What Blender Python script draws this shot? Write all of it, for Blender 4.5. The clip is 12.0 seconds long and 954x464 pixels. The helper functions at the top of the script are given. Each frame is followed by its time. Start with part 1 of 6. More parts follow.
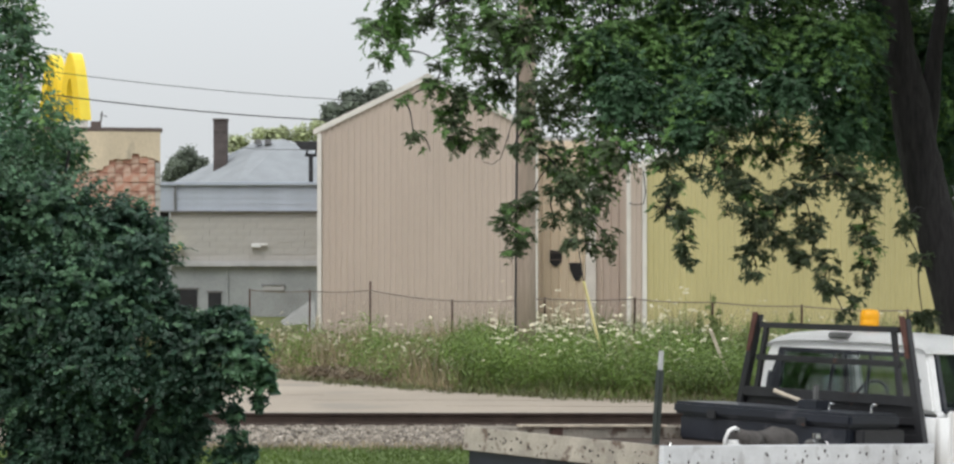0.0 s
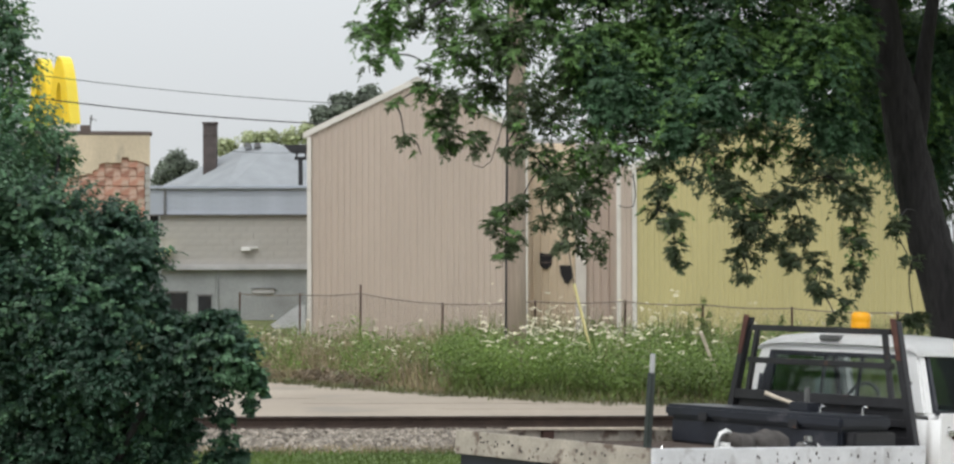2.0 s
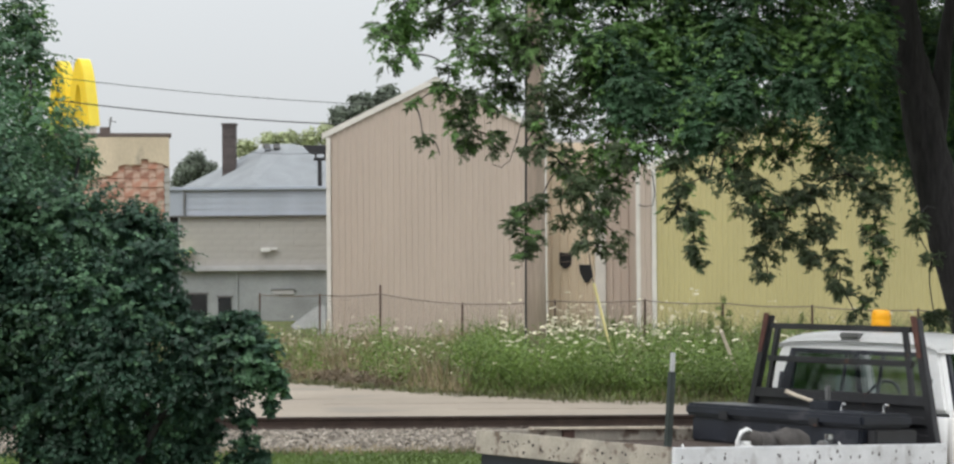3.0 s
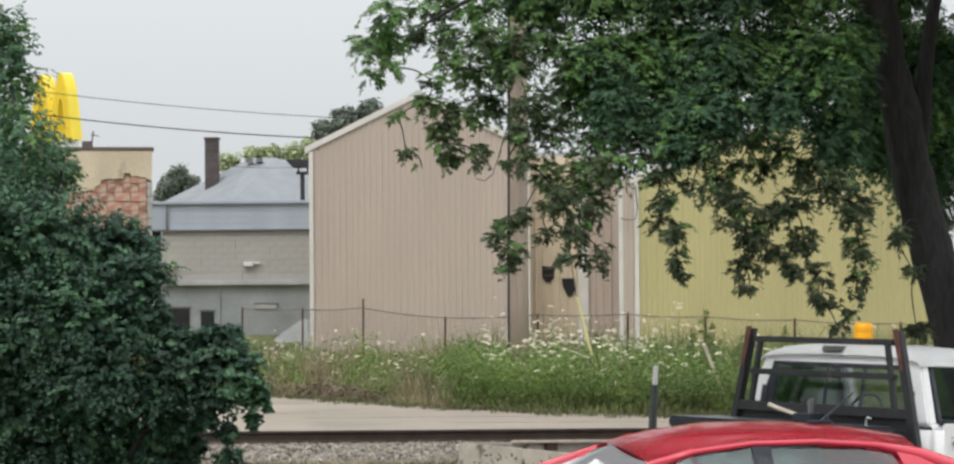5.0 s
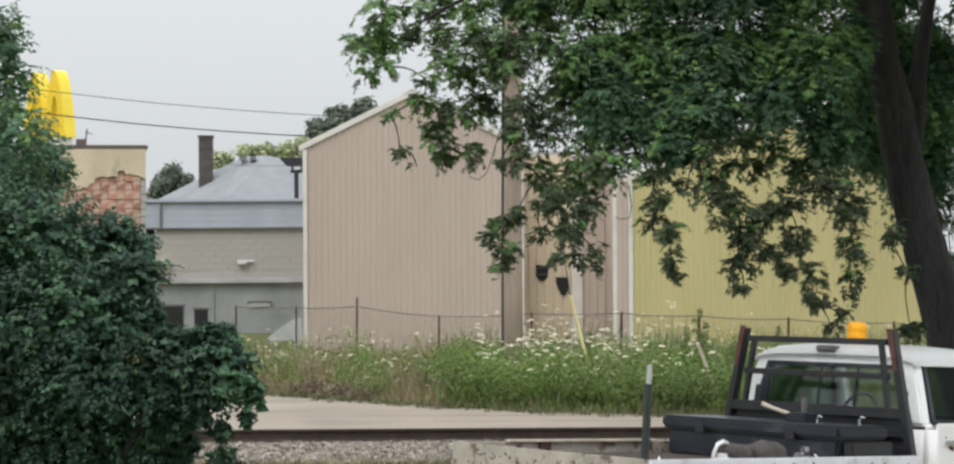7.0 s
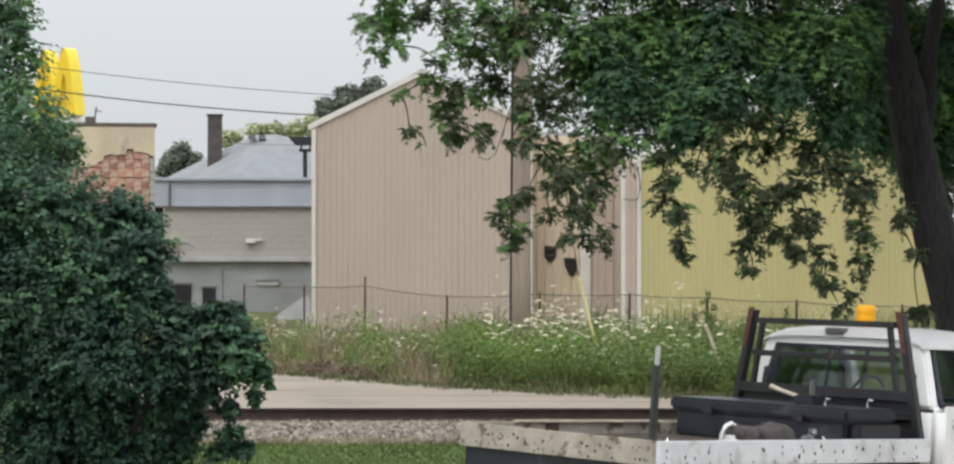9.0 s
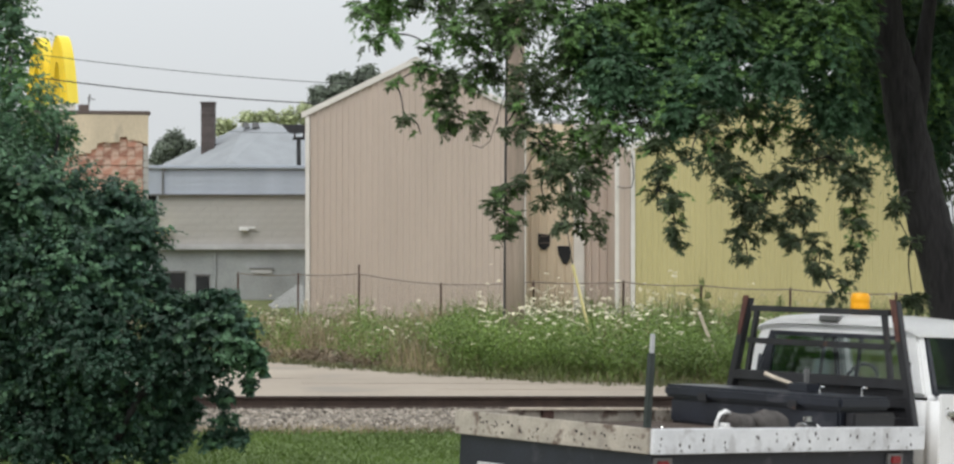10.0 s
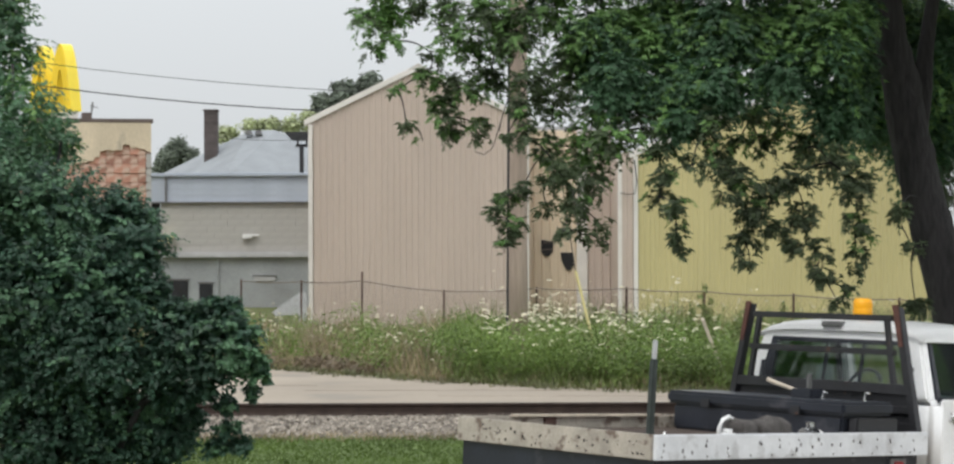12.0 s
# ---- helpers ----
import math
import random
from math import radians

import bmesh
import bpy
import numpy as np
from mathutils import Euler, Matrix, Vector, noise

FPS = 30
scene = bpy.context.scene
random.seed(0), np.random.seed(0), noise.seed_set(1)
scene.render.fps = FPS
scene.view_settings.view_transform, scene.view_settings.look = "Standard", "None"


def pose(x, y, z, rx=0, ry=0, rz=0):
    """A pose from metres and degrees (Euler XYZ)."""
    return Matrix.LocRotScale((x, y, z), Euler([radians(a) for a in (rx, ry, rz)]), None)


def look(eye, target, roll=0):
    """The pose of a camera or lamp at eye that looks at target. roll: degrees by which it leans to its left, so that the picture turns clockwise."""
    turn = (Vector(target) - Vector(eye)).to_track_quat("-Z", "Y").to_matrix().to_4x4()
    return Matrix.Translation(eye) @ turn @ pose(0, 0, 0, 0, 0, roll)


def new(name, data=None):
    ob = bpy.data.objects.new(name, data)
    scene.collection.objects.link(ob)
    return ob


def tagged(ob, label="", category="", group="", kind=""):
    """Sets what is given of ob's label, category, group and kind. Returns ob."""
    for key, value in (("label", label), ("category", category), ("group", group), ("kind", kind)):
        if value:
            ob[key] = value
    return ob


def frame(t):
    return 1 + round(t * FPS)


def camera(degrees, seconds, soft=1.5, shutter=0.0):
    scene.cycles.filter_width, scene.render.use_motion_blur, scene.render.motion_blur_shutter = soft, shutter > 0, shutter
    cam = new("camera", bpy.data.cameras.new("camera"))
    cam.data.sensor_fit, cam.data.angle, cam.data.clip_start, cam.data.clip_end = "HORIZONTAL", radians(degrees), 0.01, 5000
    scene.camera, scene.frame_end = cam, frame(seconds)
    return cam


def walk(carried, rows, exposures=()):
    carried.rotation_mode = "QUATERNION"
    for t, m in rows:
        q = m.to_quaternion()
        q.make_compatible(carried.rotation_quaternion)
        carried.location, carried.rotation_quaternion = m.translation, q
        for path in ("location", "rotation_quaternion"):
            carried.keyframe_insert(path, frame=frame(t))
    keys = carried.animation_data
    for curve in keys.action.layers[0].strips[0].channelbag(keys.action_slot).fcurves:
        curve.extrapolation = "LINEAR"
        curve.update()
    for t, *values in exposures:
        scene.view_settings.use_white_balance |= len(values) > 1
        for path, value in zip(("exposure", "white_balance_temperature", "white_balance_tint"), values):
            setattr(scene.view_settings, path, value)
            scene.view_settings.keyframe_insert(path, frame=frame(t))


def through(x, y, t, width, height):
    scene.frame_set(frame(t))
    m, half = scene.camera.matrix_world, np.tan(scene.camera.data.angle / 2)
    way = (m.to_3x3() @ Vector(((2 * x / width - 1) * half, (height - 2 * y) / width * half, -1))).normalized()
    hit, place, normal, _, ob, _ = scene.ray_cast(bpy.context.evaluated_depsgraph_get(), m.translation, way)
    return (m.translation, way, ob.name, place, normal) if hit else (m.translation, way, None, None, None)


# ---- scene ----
cam = camera(24.58, 12.0, soft=2.45)
# seconds, x, y, z, tilt, turn, roll
PATH = [
    (0, 0.025, -0.006, 2.401, 90.411, 0.337, -0.011),
    (0.5, 0.018, -0.005, 2.404, 90.462, 0.208, -0.111),
    (1, 0.016, -0.006, 2.400, 90.444, 0.330, -0.219),
    (1.5, 0.010, 0.001, 2.410, 90.434, 0.116, -0.183),
    (2, 0.012, -0.003, 2.405, 90.484, 0.062, -0.138),
    (2.5, 0.006, -0.007, 2.404, 90.465, 0.446, -0.175),
    (3, 0.012, -0.006, 2.406, 90.479, 0.569, -0.451),
    (5, 0.014, -0.004, 2.399, 90.844, 0.120, -0.500),
    (5.5, 0.007, -0.008, 2.399, 90.817, 0.046, -0.460),
    (6, 0.010, -0.009, 2.402, 90.748, -0.022, -0.527),
    (6.5, 0.010, -0.007, 2.406, 90.783, -0.033, -0.569),
    (7, 0.010, -0.007, 2.403, 90.803, -0.044, -0.389),
    (9, 0.001, -0.003, 2.401, 90.290, 0.169, -0.005),
    (9.5, 0.003, -0.005, 2.403, 90.061, 0.153, -0.100),
    (10, -0.009, -0.001, 2.401, 89.974, -0.005, -0.011),
    (10.5, 0.000, 0.000, 2.400, 90.000, 0.000, 0.000),
    (11, -0.004, -0.002, 2.403, 90.021, -0.172, -0.015),
    (11.5, 0.002, -0.001, 2.399, 90.060, -0.187, -0.132),
    (12, 0.001, -0.002, 2.398, 90.155, 0.085, -0.184),
]
walk(cam, [(t, pose(x, y, z, rx, 0, rz) @ pose(0, 0, 0, 0, 0, roll)) for t, x, y, z, rx, rz, roll in PATH])

# ---- sky and sun: an overcast day, brighter overhead than at the horizon ----
world = bpy.data.worlds.new("world")
scene.world = world
world.use_nodes = True
wn, wl = world.node_tree.nodes, world.node_tree.links
wn.clear()
sky = wn.new("ShaderNodeTexSky")
sky.sky_type, sky.sun_disc = "NISHITA", False
sky.sun_elevation, sky.sun_rotation = radians(52), radians(205)
sky.dust_density = 4.0
sky_dim = wn.new("ShaderNodeVectorMath")
sky_dim.operation = "SCALE"
sky_dim.inputs["Scale"].default_value = 0.05
coords = wn.new("ShaderNodeTexCoord")
split = wn.new("ShaderNodeSeparateXYZ")
ramp = wn.new("ShaderNodeMapRange")
ramp.inputs["From Min"].default_value, ramp.inputs["From Max"].default_value = 0.05, 1.0
ramp.inputs["To Min"].default_value, ramp.inputs["To Max"].default_value = 0.78, 2.1
cloud = wn.new("ShaderNodeVectorMath")
cloud.operation = "SCALE"
cloud.inputs[0].default_value = (0.945, 0.985, 1.015)
veil = wn.new("ShaderNodeMix")
veil.data_type = "RGBA"
veil.inputs["Factor"].default_value = 0.9
background = wn.new("ShaderNodeBackground")
background.inputs["Strength"].default_value = 1.0
world_out = wn.new("ShaderNodeOutputWorld")
wl.new(sky.outputs[0], sky_dim.inputs[0])
wl.new(coords.outputs["Generated"], split.inputs[0])
wl.new(split.outputs["Z"], ramp.inputs["Value"])
wl.new(ramp.outputs["Result"], cloud.inputs["Scale"])
wl.new(sky_dim.outputs[0], veil.inputs["A"])
wl.new(cloud.outputs[0], veil.inputs["B"])
wl.new(veil.outputs["Result"], background.inputs["Color"])
wl.new(background.outputs[0], world_out.inputs["Surface"])

sun = new("sun", bpy.data.lights.new("sun", "SUN"))
sun.data.energy, sun.data.angle, sun.data.color = 1.0, radians(25), (1.0, 0.96, 0.9)
sun.matrix_world = look((-18, -36, 52), (0, 0, 0))


# ---- materials ----
def material(name, colour, rough=0.8, metal=0.0, vary=0.25, scale=4.0, fine=40.0, bump=0.2, stain=None, stain_at=0.62,
             random_value=0.0, island=0.0, streak=1.0, coat=0.0, grain=0.35):
    """A procedural surface: coarse and fine variation, an optional stain colour in patches, relief."""
    m = bpy.data.materials.new(name)
    m.use_nodes = True
    n, l = m.node_tree.nodes, m.node_tree.links
    b = n["Principled BSDF"]
    b.inputs["Roughness"].default_value, b.inputs["Metallic"].default_value = rough, metal
    b.inputs["Coat Weight"].default_value = coat
    tc = n.new("ShaderNodeTexCoord")
    mp = n.new("ShaderNodeMapping")
    mp.inputs["Scale"].default_value = (1, 1, streak)
    l.new(tc.outputs["Object"], mp.inputs[0])
    coarse = n.new("ShaderNodeTexNoise")
    coarse.inputs["Scale"].default_value, coarse.inputs["Detail"].default_value = scale, 5
    small = n.new("ShaderNodeTexNoise")
    small.inputs["Scale"].default_value, small.inputs["Detail"].default_value = fine, 3
    for t in (coarse, small):
        l.new(mp.outputs[0], t.inputs["Vector"])

    def mapped(socket, lo, hi):
        r = n.new("ShaderNodeMapRange")
        r.inputs["From Min"].default_value, r.inputs["From Max"].default_value = 0.3, 0.7
        r.inputs["To Min"].default_value, r.inputs["To Max"].default_value = lo, hi
        l.new(socket, r.inputs["Value"])
        return r.outputs["Result"]

    def times(a, c):
        x = n.new("ShaderNodeMath")
        x.operation = "MULTIPLY"
        l.new(a, x.inputs[0])
        l.new(c, x.inputs[1])
        return x.outputs[0]

    value = times(mapped(coarse.outputs["Fac"], 1 - vary, 1 + vary), mapped(small.outputs["Fac"], 1 - vary * grain, 1 + vary * grain))
    if random_value:
        info = n.new("ShaderNodeObjectInfo")
        r = n.new("ShaderNodeMapRange")
        r.inputs["To Min"].default_value, r.inputs["To Max"].default_value = 1 - random_value, 1 + random_value
        l.new(info.outputs["Random"], r.inputs["Value"])
        value = times(value, r.outputs["Result"])
    if island:
        info = n.new("ShaderNodeNewGeometry")
        r = n.new("ShaderNodeMapRange")
        r.inputs["To Min"].default_value, r.inputs["To Max"].default_value = 1 - island, 1 + island
        l.new(info.outputs["Random Per Island"], r.inputs["Value"])
        value = times(value, r.outputs["Result"])
    paint = n.new("ShaderNodeVectorMath")
    paint.operation = "SCALE"
    paint.inputs[0].default_value = colour
    l.new(value, paint.inputs["Scale"])
    out = paint.outputs[0]
    if stain:
        mask = n.new("ShaderNodeTexNoise")
        mask.inputs["Scale"].default_value, mask.inputs["Detail"].default_value = scale * 1.7, 6
        l.new(mp.outputs[0], mask.inputs["Vector"])
        edge = n.new("ShaderNodeMapRange")
        edge.inputs["From Min"].default_value, edge.inputs["From Max"].default_value = stain_at - 0.05, stain_at + 0.05
        l.new(mask.outputs["Fac"], edge.inputs["Value"])
        mix = n.new("ShaderNodeMix")
        mix.data_type = "RGBA"
        l.new(edge.outputs["Result"], mix.inputs["Factor"])
        l.new(out, mix.inputs["A"])
        mix.inputs["B"].default_value = (*stain, 1)
        out = mix.outputs["Result"]
    l.new(out, b.inputs["Base Color"])
    if bump:
        bp = n.new("ShaderNodeBump")
        bp.inputs["Strength"].default_value, bp.inputs["Distance"].default_value = bump, 0.02
        l.new(small.outputs["Fac"], bp.inputs["Height"])
        l.new(bp.outputs[0], b.inputs["Normal"])
    return m


def leaf_material(name, colour, spread=0.45, through=0.35):
    """A leaf: varies from leaf to leaf, lets some light through, with a waxy sheen."""
    m = material(name, colour, 0.5, 0, 0.3, 0.7, 9.0, 0, island=spread)
    n, l = m.node_tree.nodes, m.node_tree.links
    b = n["Principled BSDF"]
    glow = n.new("ShaderNodeBsdfTranslucent")
    l.new(b.inputs["Base Color"].links[0].from_socket, glow.inputs["Color"])
    mix = n.new("ShaderNodeMixShader")
    mix.inputs[0].default_value = through
    l.new(b.outputs[0], mix.inputs[1])
    l.new(glow.outputs[0], mix.inputs[2])
    l.new(mix.outputs[0], n["Material Output"].inputs["Surface"])
    return m


def glass_material(name, tint, rough=0.03, ior=1.2):
    m = bpy.data.materials.new(name)
    m.use_nodes = True
    b = m.node_tree.nodes["Principled BSDF"]
    b.inputs["Base Color"].default_value = (*tint, 1)
    b.inputs["Transmission Weight"].default_value = 1.0
    b.inputs["Roughness"].default_value, b.inputs["IOR"].default_value = rough, ior
    return m


TAN = material("tan_painted_steel", (0.54, 0.445, 0.385), 0.55, 0, 0.07, 0.5, 12, 0.05, streak=0.25)
TAN_WARM = material("pale_tan_painted_steel", (0.68, 0.56, 0.42), 0.55, 0, 0.08, 0.6, 12, 0.05, streak=0.25)
YELLOW_WALL = material("yellow_painted_steel", (0.54, 0.475, 0.245), 0.55, 0, 0.08, 0.5, 12, 0.05, streak=0.25)
WHITE_TRIM = material("white_painted_trim", (0.72, 0.68, 0.64), 0.5, 0, 0.08, 2, 30, 0.05)
STUCCO = material("cream_stucco", (0.62, 0.52, 0.385), 0.9, 0, 0.16, 1.2, 26, 0.4, stain=(0.36, 0.31, 0.25), stain_at=0.66, streak=0.45)
BRICK = material("red_clay_block", (0.46, 0.235, 0.17), 0.9, 0, 0.28, 2.2, 24, 0.5, stain=(0.56, 0.40, 0.32), stain_at=0.50, random_value=0.3)
MORTAR = material("grey_mortar", (0.46, 0.30, 0.235), 0.95, 0, 0.2, 3, 40, 0.4)
COPING = material("dark_coping", (0.13, 0.10, 0.09), 0.8, 0, 0.2, 3, 30, 0.2)
BLOCK = material("grey_block_wall", (0.43, 0.415, 0.39), 0.9, 0, 0.10, 1.5, 20, 0.3, streak=2.5)
SIDING = material("blue_grey_siding", (0.41, 0.45, 0.52), 0.6, 0, 0.08, 1.0, 14, 0.1)
LEDGE = material("pale_grey_ledge", (0.46, 0.46, 0.47), 0.7, 0, 0.12, 2, 20, 0.2)
GREY_WALL = material("grey_painted_wall", (0.33, 0.35, 0.36), 0.8, 0, 0.15, 1.0, 16, 0.2)
SHINGLE = material("grey_shingles", (0.26, 0.275, 0.29), 0.9, 0, 0.12, 1.2, 14, 0.4, random_value=0.12)
CHIMNEY_BRICK = material("brown_chimney_brick", (0.085, 0.07, 0.068), 0.9, 0, 0.25, 3, 22, 0.4, random_value=0.2)
DARK = material("dark_interior", (0.02, 0.02, 0.022), 0.9, 0, 0.2, 3, 20, 0)
DARK_GLASS = material("dark_window_glass", (0.03, 0.035, 0.04), 0.12, 0, 0.2, 2, 10, 0)
# one yellow plastic in two tones: deeper face, sides brightened as if lit
SIGN_YELLOW = material("yellow_sign_plastic", (0.90, 0.62, 0.02), 0.4, 0, 0.06, 1.5, 12, 0.03)
SIGN_LIT_SIDE = material("lit_yellow_sign_return", (0.95, 0.74, 0.06), 0.4, 0, 0.06, 1.5, 12, 0.03)
STEEL_GREY = material("grey_steel", (0.2, 0.2, 0.2), 0.5, 0.6, 0.2, 5, 40, 0.1)
BLACK_STEEL = material("black_painted_steel", (0.022, 0.022, 0.025), 0.45, 0, 0.3, 4, 40, 0.1, stain=(0.13, 0.055, 0.03), stain_at=0.72)
RACK_RUST = material("red_brown_rust", (0.12, 0.052, 0.040), 0.75, 0.1, 0.35, 9, 60, 0.3)
CHIP = material("dark_chip", (0.05, 0.043, 0.042), 0.85, 0, 0.3, 9, 60, 0.2)
STAKE_GREEN = material("dark_green_steel", (0.028, 0.036, 0.033), 0.55, 0, 0.3, 6, 40, 0.1)
RUST = material("rusty_steel", (0.09, 0.05, 0.04), 0.8, 0.1, 0.35, 9, 60, 0.3)
RUST_PALE = material("weathered_wire", (0.20, 0.165, 0.14), 0.8, 0.2, 0.3, 6, 40, 0.1)
RUT = material("damp_gravel", (0.265, 0.225, 0.18), 0.95, 0, 0.2, 1.2, 20, 0.4)
EARTH = material("bare_earth", (0.26, 0.19, 0.13), 0.95, 0, 0.25, 2, 30, 0.5)
WOOD_POLE = material("weathered_pole_wood", (0.37, 0.295, 0.24), 0.9, 0, 0.3, 3, 30, 0.5, streak=0.08)
BARK = material("dark_bark", (0.026, 0.024, 0.025), 0.95, 0, 0.4, 7, 30, 1.0, streak=0.2, grain=0.9)
RAIL = material("rusty_rail", (0.055, 0.037, 0.03), 0.75, 0.3, 0.25, 6, 50, 0.2)
RAIL_TOP = material("worn_rail_top", (0.20, 0.17, 0.15), 0.45, 0.7, 0.2, 6, 50, 0.1)
TIE = material("railway_tie_wood", (0.07, 0.05, 0.04), 0.95, 0, 0.3, 5, 40, 0.4)
STONE = material("ballast_stone", (0.30, 0.265, 0.225), 0.95, 0, 0.2, 6, 50, 0.3, island=0.5)
GRAVEL = material("pale_gravel", (0.295, 0.25, 0.20), 0.95, 0, 0.14, 0.35, 9, 0.5, stain=(0.24, 0.21, 0.175), stain_at=0.62)
GROUND = material("grassy_earth", (0.10, 0.12, 0.035), 0.95, 0, 0.3, 0.6, 12, 0.4, stain=(0.17, 0.13, 0.07), stain_at=0.68)
LAWN = material("mown_lawn", (0.10, 0.15, 0.035), 0.9, 0, 0.25, 0.9, 30, 0.5)
ASPHALT = material("asphalt", (0.05, 0.05, 0.052), 0.9, 0, 0.2, 1, 60, 0.3)
CONCRETE = material("concrete_kerb", (0.42, 0.40, 0.37), 0.9, 0, 0.15, 2, 30, 0.3)
WHITE_PAINT = material("white_truck_paint", (0.84, 0.84, 0.84), 0.35, 0, 0.06, 2.5, 30, 0.02, stain=(0.45, 0.40, 0.35), stain_at=0.80, coat=0.3)
PLATE_WHITE = material("chipped_white_plate", (0.68, 0.69, 0.71), 0.55, 0, 0.12, 4, 40, 0.1, stain=(0.52, 0.52, 0.53), stain_at=0.60)
PLATE_DIRTY = material("chipped_cream_plate", (0.40, 0.36, 0.305), 0.7, 0, 0.22, 5, 40, 0.15, stain=(0.16, 0.12, 0.095), stain_at=0.61)
BLACK_PLASTIC = material("black_plastic", (0.017, 0.020, 0.029), 0.42, 0, 0.25, 3, 40, 0.1, stain=(0.055, 0.055, 0.065), stain_at=0.64)
RUBBER = material("tyre_rubber", (0.02, 0.02, 0.02), 0.9, 0, 0.2, 4, 40, 0.2)
CHROME = material("bright_metal", (0.7, 0.7, 0.7), 0.25, 1.0, 0.1, 6, 40, 0.05)
AMBER = material("amber_plastic", (0.90, 0.40, 0.005), 0.35, 0, 0.08, 6, 40, 0.03)
RED_LENS = material("red_lens", (0.25, 0.025, 0.03), 0.3, 0, 0.1, 6, 40, 0.03)
RED_PAINT = material("red_car_paint", (0.66, 0.036, 0.07), 0.25, 0.0, 0.05, 2, 30, 0.0, coat=0.8)
CLOTH = material("dark_grey_canvas", (0.075, 0.068, 0.064), 0.95, 0, 0.35, 12, 70, 0.5)
WHITE_PLASTIC = material("white_plastic", (0.75, 0.75, 0.74), 0.4, 0, 0.06, 5, 40, 0.03)
WOOD = material("bleached_wood", (0.55, 0.48, 0.39), 0.85, 0, 0.2, 6, 40, 0.3)
LAMP_HOOD = material("pale_yellow_lamp_hood", (0.86, 0.84, 0.42), 0.5, 0, 0.06, 3, 20, 0.03)
GUARD = material("yellow_plastic_guard", (0.72, 0.63, 0.30), 0.5, 0, 0.1, 4, 30, 0.05)
CABLE = material("black_cable", (0.03, 0.03, 0.032), 0.7, 0, 0.1, 4, 30, 0)
UPHOLSTERY = material("grey_upholstery", (0.05, 0.05, 0.055), 0.9, 0, 0.2, 5, 40, 0.2)
GLASS = glass_material("clear_glass", (0.66, 0.72, 0.69), 0.03, 1.35)
DOOR_GLASS = glass_material("dark_green_glass", (0.16, 0.24, 0.22), 0.03, 1.12)
CAR_GLASS = glass_material("tinted_car_glass", (0.34, 0.45, 0.43), 0.03, 1.8)
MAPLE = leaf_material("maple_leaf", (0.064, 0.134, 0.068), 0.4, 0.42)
# the hanging sprays' paler olive has the light from behind put into it
MAPLE_SPRAY = leaf_material("backlit_maple_leaf", (0.088, 0.122, 0.062), 0.45, 0.48)
# lighter leaf: young growth and crown highlights, both put into the colour
MAPLE_LIGHT = leaf_material("young_highlit_maple_leaf", (0.135, 0.25, 0.075), 0.4)
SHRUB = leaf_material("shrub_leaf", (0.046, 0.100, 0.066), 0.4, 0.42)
# the sapling's own green; on the shrub it paints highlights, mostly near the top
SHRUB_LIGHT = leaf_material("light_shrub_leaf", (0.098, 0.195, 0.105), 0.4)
# distance haze is put into these two leaf colours, so they are paler
FAR_LEAF = leaf_material("hazed_far_leaf", (0.17, 0.20, 0.155))
FAR_LEAF_YELLOW = leaf_material("hazed_yellow_green_leaf", (0.42, 0.46, 0.27))
WEED = leaf_material("weed_blade", (0.155, 0.20, 0.06), 0.5, 0.3)
WEED_BROAD = leaf_material("broad_weed_leaf", (0.16, 0.24, 0.056), 0.45, 0.3)
# darker and duller than the taller weed blades
WEED_EDGE = leaf_material("dull_weed_blade", (0.13, 0.14, 0.06), 0.4, 0.2)
BRUSH = leaf_material("dead_brush_leaf", (0.24, 0.185, 0.12), 0.4, 0.15)
WEED_DRY = leaf_material("dry_weed_blade", (0.31, 0.25, 0.155), 0.4, 0.3)
LAWN_BLADE = leaf_material("lawn_blade", (0.12, 0.18, 0.042), 0.2, 0.3)
PETAL = leaf_material("white_umbel", (0.62, 0.57, 0.41), 0.3, 0.2)


# ---- mesh helpers ----
def link(name, bm, mat, parent=None, label="", smooth=False):
    me = bpy.data.meshes.new(name)
    bm.to_mesh(me)
    bm.free()
    for m in (mat if isinstance(mat, (list, tuple)) else [mat]):
        me.materials.append(m)
    if smooth:
        me.polygons.foreach_set("use_smooth", [True] * len(me.polygons))
    ob = new(name, me)
    ob.parent = parent
    if label:
        ob["label"] = label
    return ob


def part(name, bm, mat, parent, label="", smooth=False):
    return link(name, bm, mat, parent, label, smooth)


def thing(name, m, label, category, group="", kind=""):
    ob = new(name)
    ob.matrix_world = m
    return tagged(ob, label, category, group, kind)


def raw(name, verts, faces, mat, parent=None, smooth=False, picks=None):
    me = bpy.data.meshes.new(name)
    me.from_pydata(verts, [], faces)
    for m in (mat if isinstance(mat, (list, tuple)) else [mat]):
        me.materials.append(m)
    if picks is not None:
        me.polygons.foreach_set("material_index", picks)
    if smooth:
        me.polygons.foreach_set("use_smooth", [True] * len(me.polygons))
    ob = new(name, me)
    ob.parent = parent
    return ob


